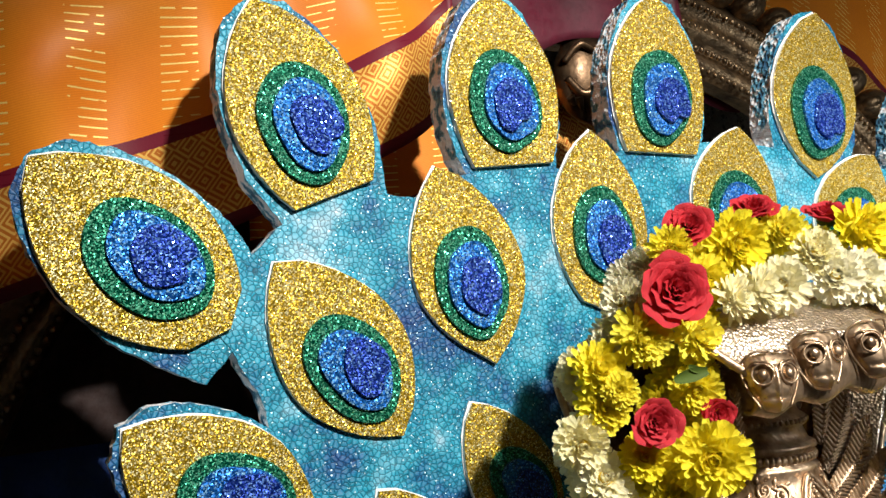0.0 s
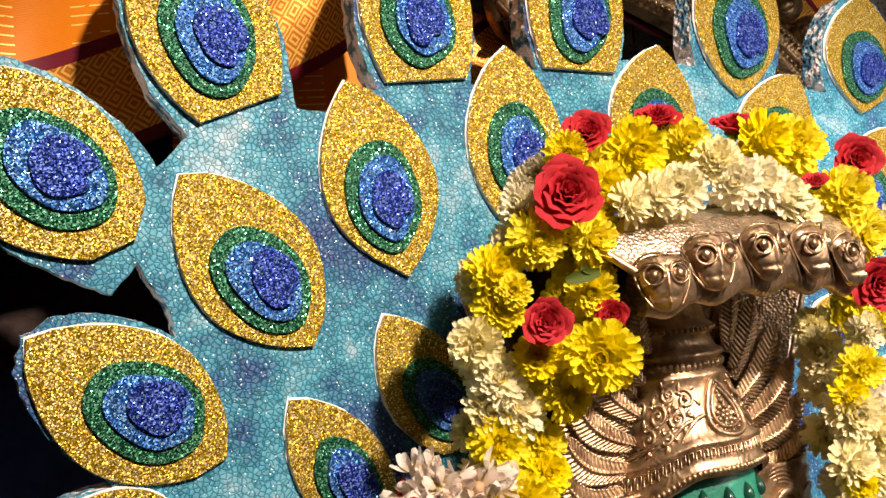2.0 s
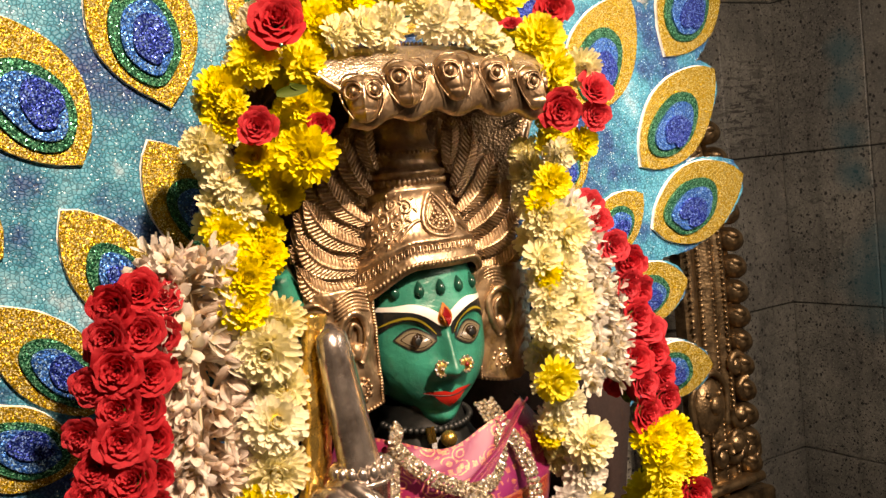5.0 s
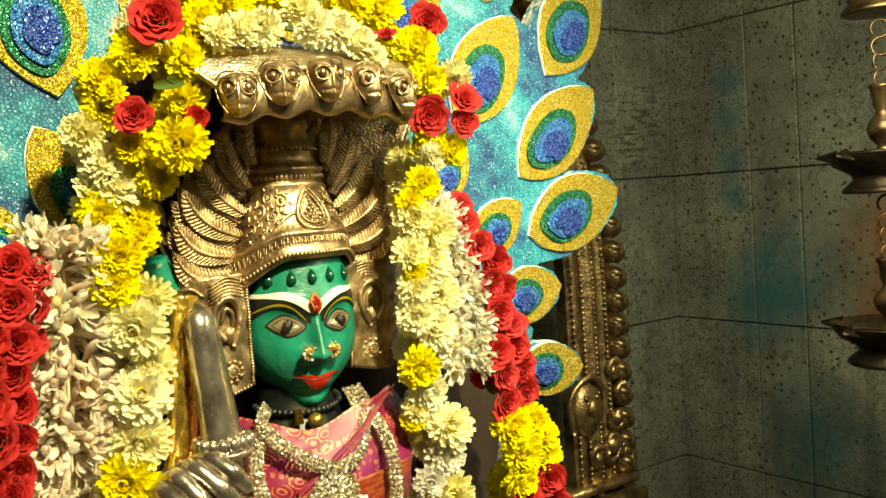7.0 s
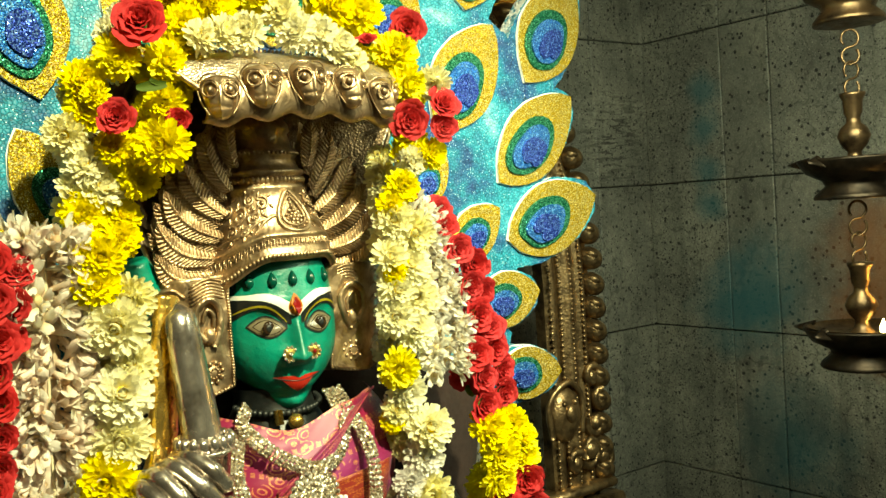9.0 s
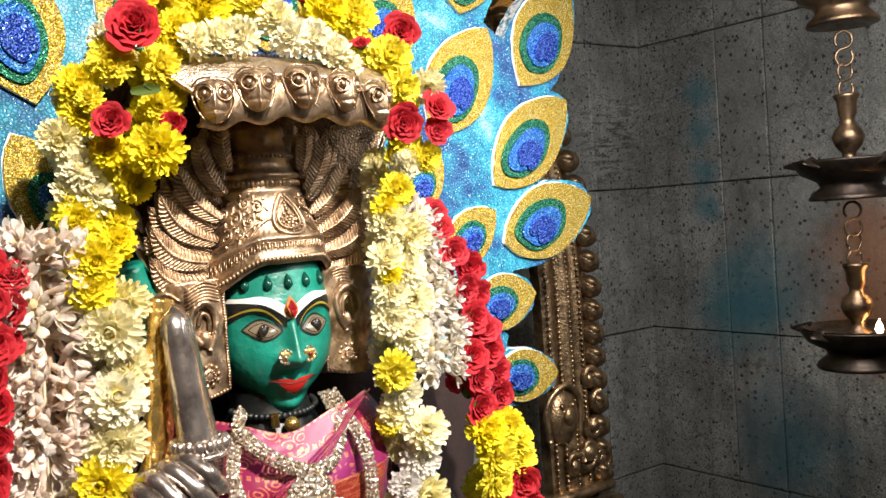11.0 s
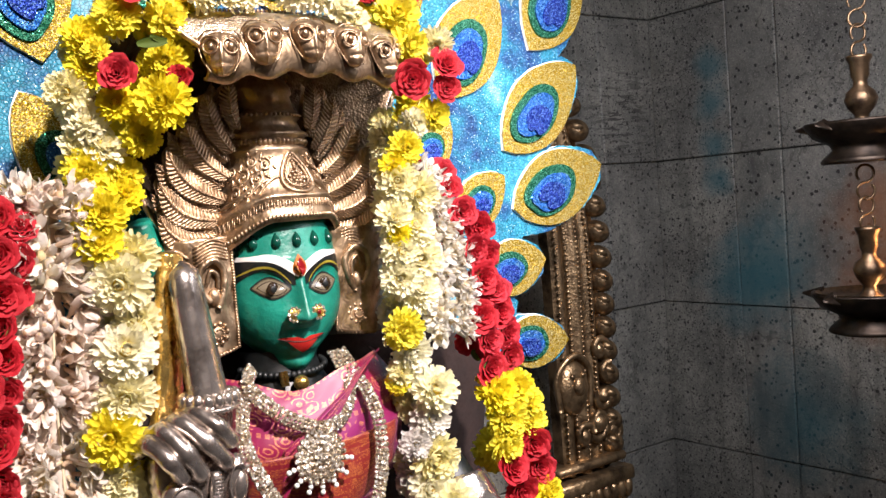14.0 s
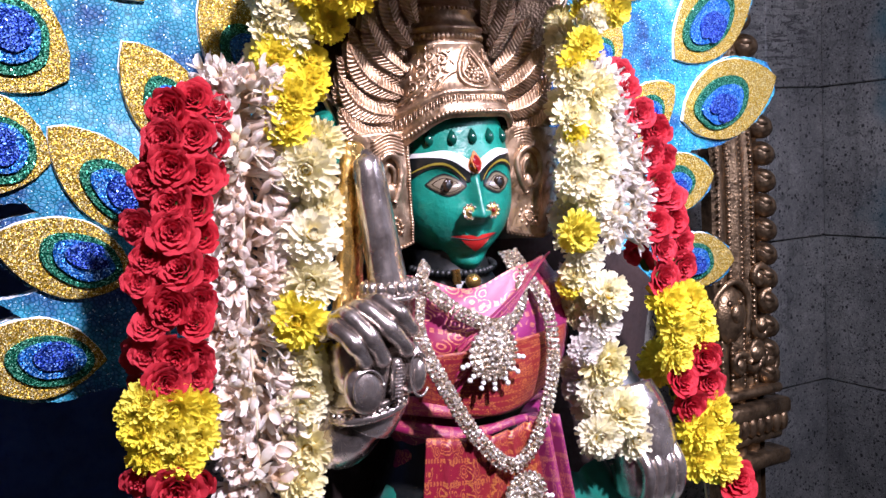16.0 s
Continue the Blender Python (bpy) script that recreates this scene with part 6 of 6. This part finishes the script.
blooms(g, "chrysanthemum", MUM_Y, [(0.218, 0.550, 1.020, 0.022), (0.242, 0.546, 1.015, 0.022), (0.262, 0.552, 1.008, 0.020), (0.213, 0.550, 0.997, 0.022), (0.237, 0.544, 0.990, 0.023), (0.260, 0.550, 0.983, 0.020),
                                   (0.216, 0.550, 0.974, 0.020), (0.243, 0.546, 0.965, 0.021), (0.207, 0.556, 1.012, 0.017)], 1.05)
filler(g, "rose", ROSE, cord[:4], 24, 0.022, 0.026, 0.03)

g = group_empty("rose_garland", "curving garland of red roses banded with yellow chrysanthemums near the arch", "garland", group="rose garlands")
cord = [(0.780, 0.600, 1.330), (0.815, 0.590, 1.260), (0.842, 0.585, 1.170), (0.852, 0.585, 1.070), (0.868, 0.585, 0.980), (0.890, 0.585, 0.900), (0.915, 0.580, 0.800), (0.93, 0.58, 0.64)]
thread(g, cord)
blooms(g, "rose", ROSE, [(0.799, 0.570, 1.295, 0.021), (0.811, 0.560, 1.265, 0.022), (0.841, 0.566, 1.244, 0.024), (0.822, 0.556, 1.217, 0.024), (0.843, 0.562, 1.206, 0.024), (0.833, 0.556, 1.179, 0.024),
                         (0.855, 0.562, 1.160, 0.024), (0.826, 0.556, 1.132, 0.025), (0.858, 0.560, 1.132, 0.024), (0.834, 0.556, 1.100, 0.024), (0.871, 0.562, 1.103, 0.023)], 1.0, 0.4)
blooms(g, "rose", ROSE, [(0.833, 0.556, 1.065, 0.026), (0.870, 0.560, 1.075, 0.023), (0.894, 0.550, 0.956, 0.025), (0.907, 0.556, 0.921, 0.025), (0.854, 0.550, 0.932, 0.026), (0.867, 0.550, 0.901, 0.025),
                         (0.942, 0.550, 0.786, 0.034), (0.80, 0.58, 1.315, 0.02)], 1.0, 0.4)
blooms(g, "chrysanthemum", MUM_Y, [(0.840, 0.556, 1.032, 0.027), (0.877, 0.560, 1.031, 0.025), (0.896, 0.562, 1.007, 0.023), (0.853, 0.554, 0.999, 0.027), (0.895, 0.562, 0.985, 0.024), (0.847, 0.556, 0.967, 0.026),
                                   (0.910, 0.556, 0.887, 0.025), (0.880, 0.554, 0.863, 0.028), (0.919, 0.556, 0.848, 0.027), (0.883, 0.556, 0.825, 0.028), (0.922, 0.556, 0.809, 0.026)], 1.05)
filler(g, "rose", ROSE, cord[:4], 16, 0.022, 0.018, 0.03)
filler(g, "chrysanthemum", MUM_Y, cord[4:7], 10, 0.024, 0.018, 0.03)


def bud_strand(name, label, path, n, wide, length, buds):
    """Tuberose buds tied crosswise on cords."""
    thing = group_empty(name, label, "garland", group="tuberose garlands")
    pts = spline(path, 14)
    thread(thing, path)
    thread(thing, [Vector(p) + Vector((wide * 0.5, -0.006, 0)) for p in path])
    bm = bmesh.new()
    tube(bm, [p + Vector((0, 0.014, 0)) for p in pts], lambda v: wide * 0.34 + 0.002 * math.sin(v * 160), 0, 10)
    part("core", bm, PINKBUD, thing)
    for i in range(n):
        p = pts[min(len(pts) - 1, int(i / n * len(pts)))]
        s = -1 if i % 2 else 1
        d = Vector((s * rnd.uniform(0.15, 1.0), -rnd.uniform(0.25, 1.0), rnd.uniform(-0.75, 0.55))).normalized()
        q = d.to_track_quat("Y", "Z").to_matrix().to_4x4()
        o = p + Vector((s * wide * rnd.uniform(0.0, 0.55), rnd.uniform(-0.006, 0.012), rnd.uniform(-0.006, 0.006)))
        k = length * rnd.uniform(0.75, 1.15)
        shared("tuberose", rnd.choice(buds), thing, Matrix.Translation(o) @ q @ Matrix.Rotation(rnd.uniform(0, 6.28), 4, "Y") @ Matrix.Diagonal((k, k, k, 1)))


bud_strand("tuberose_garland", "hanging garland of pinkish white tuberose buds tied on cotton thread",
           [(0.335, 0.585, 1.305), (0.330, 0.585, 1.200), (0.326, 0.585, 1.100), (0.325, 0.58, 1.000), (0.322, 0.575, 0.860), (0.32, 0.575, 0.64)], 600, 0.040, 0.042, BUD)
bud_strand("tuberose_garland", "short spray of white tuberose between chrysanthemums and roses",
           [(0.758, 0.585, 1.315), (0.773, 0.578, 1.250), (0.786, 0.572, 1.180), (0.784, 0.568, 1.120)], 220, 0.036, 0.030, [BUD[1], BUD[5]])
g = group_empty("tuberose_sprig", "small sprig of open white tuberose on top of the rose garland", "flowers")
for i in range(16):
    a = rnd.uniform(0, 6.28)
    d = Vector((math.cos(a) * 0.9, -0.4 + 0.5 * math.sin(a), rnd.uniform(0.3, 1.2))).normalized()
    p = Vector((0.318 + rnd.uniform(-0.016, 0.03), 0.575 + rnd.uniform(-0.01, 0.015), 1.298 + rnd.uniform(-0.006, 0.008)))
    shared("tuberose", rnd.choice(BUD), g, Matrix.Translation(p) @ d.to_track_quat("Y", "Z").to_matrix().to_4x4() @ Matrix.Diagonal((0.034, 0.034, 0.034, 1)))


# ---- hanging oil lamp ----
def hanging_lamp():
    lamp = group_empty("hanging_oil_lamp", "tiered brass oil lamp on an iron chain, lowest wick burning", "oil lamp")
    cx, cy = 1.466, 0.400
    for z, mat, r in ((1.594, BRASS, 0.072), (1.328, IRON, 0.084), (1.068, IRON, 0.086)):
        bm = bmesh.new()
        lathe(bm, (cx, cy, z), [(0.0, 0.010), (r * 0.80, 0.012), (r * 0.96, 0.024), (r, 0.026), (r * 1.0, 0.022), (r * 0.86, 0.004), (r * 0.58, -0.008), (r * 0.53, -0.016), (r * 0.70, -0.029), (r * 0.74, -0.034), (r * 0.72, -0.037), (0.0, -0.030)], 0, 40)
        for k in range(5):
            a = math.pi * 0.95 + 2 * math.pi * k / 5
            d = Vector((math.cos(a), math.sin(a), 0))
            tube(bm, [Vector((cx, cy, z + 0.021)) + d * (r * t) for t in (0.88, 1.0, 1.12, 1.24)], lambda v: 0.012 * (1 - v) + 0.0025, 0, 10, 0.28)
        if z < 1.2:
            pan = bmesh.new()
            lathe(pan, (cx, cy, z), [(0.0, 0.0165), (r * 0.78, 0.0180), (r * 0.90, 0.0245), (r * 0.93, 0.0265)], 0, 40)
            part("oil_pan", pan, BRASS, lamp, "oily brass inside of the dish")
        dish = part("dish", bm, mat, lamp, "blackened dish" if mat is IRON else "dull brass dish")
        bm = bmesh.new()
        lathe(bm, (cx, cy, z + 0.012), [(0.024, 0.0), (0.020, 0.006), (0.012, 0.012), (0.010, 0.022), (0.020, 0.034), (0.0245, 0.046), (0.020, 0.058), (0.011, 0.066), (0.010, 0.074), (0.0135, 0.082), (0.0145, 0.100), (0.019, 0.108), (0.019, 0.112), (0.0, 0.114)], 0, 28)
        part("stem", bm, BRASS, lamp)
    link = bmesh.new()
    tube(link, [(0.0125 * math.cos(a), 0, 0.0140 * math.sin(a)) for a in [2 * math.pi * i / 18 for i in range(19)]], 0.0026, 0, 7)
    link_mesh = mesh_of("chain_link", link, [TARNISH])
    hook = bmesh.new()
    upper = [(0.0125 * math.cos(a), 0, 0.0133 + 0.0133 * math.sin(a)) for a in [math.pi * (-0.5 + 1.75 * i / 16) for i in range(16, -1, -1)]]
    tube(hook, upper + [(-x, 0, -z) for x, y, z in upper[-2::-1]], 0.0022, 0, 7)
    hook_mesh = mesh_of("s_hook", hook, [BRASS])
    for z0 in (1.200, 1.461):
        for i in range(2):
            shared("s_hook", hook_mesh, lamp, pose(cx, cy, z0 + 0.012 + i * 0.0485, 0, 0, -25 - 22 * i))
    for z0, n in ((1.724, 51),):
        for i in range(n):
            shared("chain_link", link_mesh, lamp, pose(cx, cy, z0 + i * 0.0235, 0, 0, 25 + 80 * (i % 2)))
    bm = bmesh.new()
    lathe(bm, (cx + 0.002, cy - 0.032, 1.086), [(0.0, -0.003), (0.0040, 0.0), (0.0058, 0.005), (0.0050, 0.010), (0.0024, 0.016), (0.0, 0.021)], 0, 14)
    fire = Mat("oil_flame", 0.5)
    fire.b.inputs["Emission Color"].default_value = (1.0, 0.72, 0.36, 1)
    fire.b.inputs["Emission Strength"].default_value = 40.0
    part("flame", bm, fire.m, lamp, "small bright flame")


hanging_lamp()
data = bpy.data.lights.new("flame_light", "POINT")
data.energy, data.color, data.shadow_soft_size = 0.5, (1.0, 0.55, 0.22), 0.018
new("flame_light", data).location = (1.500, 0.345, 1.160)

# blue-washed ledge low behind the fan
bm = bmesh.new()
box(bm, (-1.2, 1.13, 0.0), (0.35, 1.249, 1.41), 0, 0.006)
tagged(part("blue_ledge", bm, BLUE_STONE, None, "", False), "low blue limewashed ledge against the dark rear wall", "ledge")


# ---- granite slabs on the two walls ----
def slab_mesh(w, h, seed):
    bm = bmesh.new()
    rng = random.Random(seed)
    box(bm, (0.0016, -0.012, 0.0016), (w - 0.0016, 0.0, h - 0.0016), 0, 0.0020)
    return mesh_of("slab", bm, [STONE])


W, H = 0.366, 0.365
SLABS = [slab_mesh(W, H, i) for i in range(2)]
for i in range(9):
    for j in range(7):
        x, z = 1.790 - 0.366 * i, 0.614 - H + H * (j - 0)
        if x > -1.3 and z < 2.6:
            shared("slab", SLABS[(i + j) % 2], wall_north, pose(x, 1.252 + rnd.uniform(-0.0015, 0.0), z))
NARROW = [slab_mesh(0.236, H, 7), slab_mesh(0.130, H, 8)]
for i in range(8):
    for j in range(7):
        y, z = 1.240 - 0.366 * i, 0.614 - H + H * j
        if i == 0:
            shared("slab", NARROW[0], wall_east, pose(1.992, y, z, 0, 0, -90))
            shared("slab", NARROW[1], wall_east, pose(1.991, y - 0.236, z, 0, 0, -90))
            continue
        shared("slab", SLABS[(i + j) % 2], wall_east, pose(1.992 + rnd.uniform(-0.0015, 0.0), y, z, 0, 0, -90))
for ob in wall_east.children:
    ob.data.shade_flat()
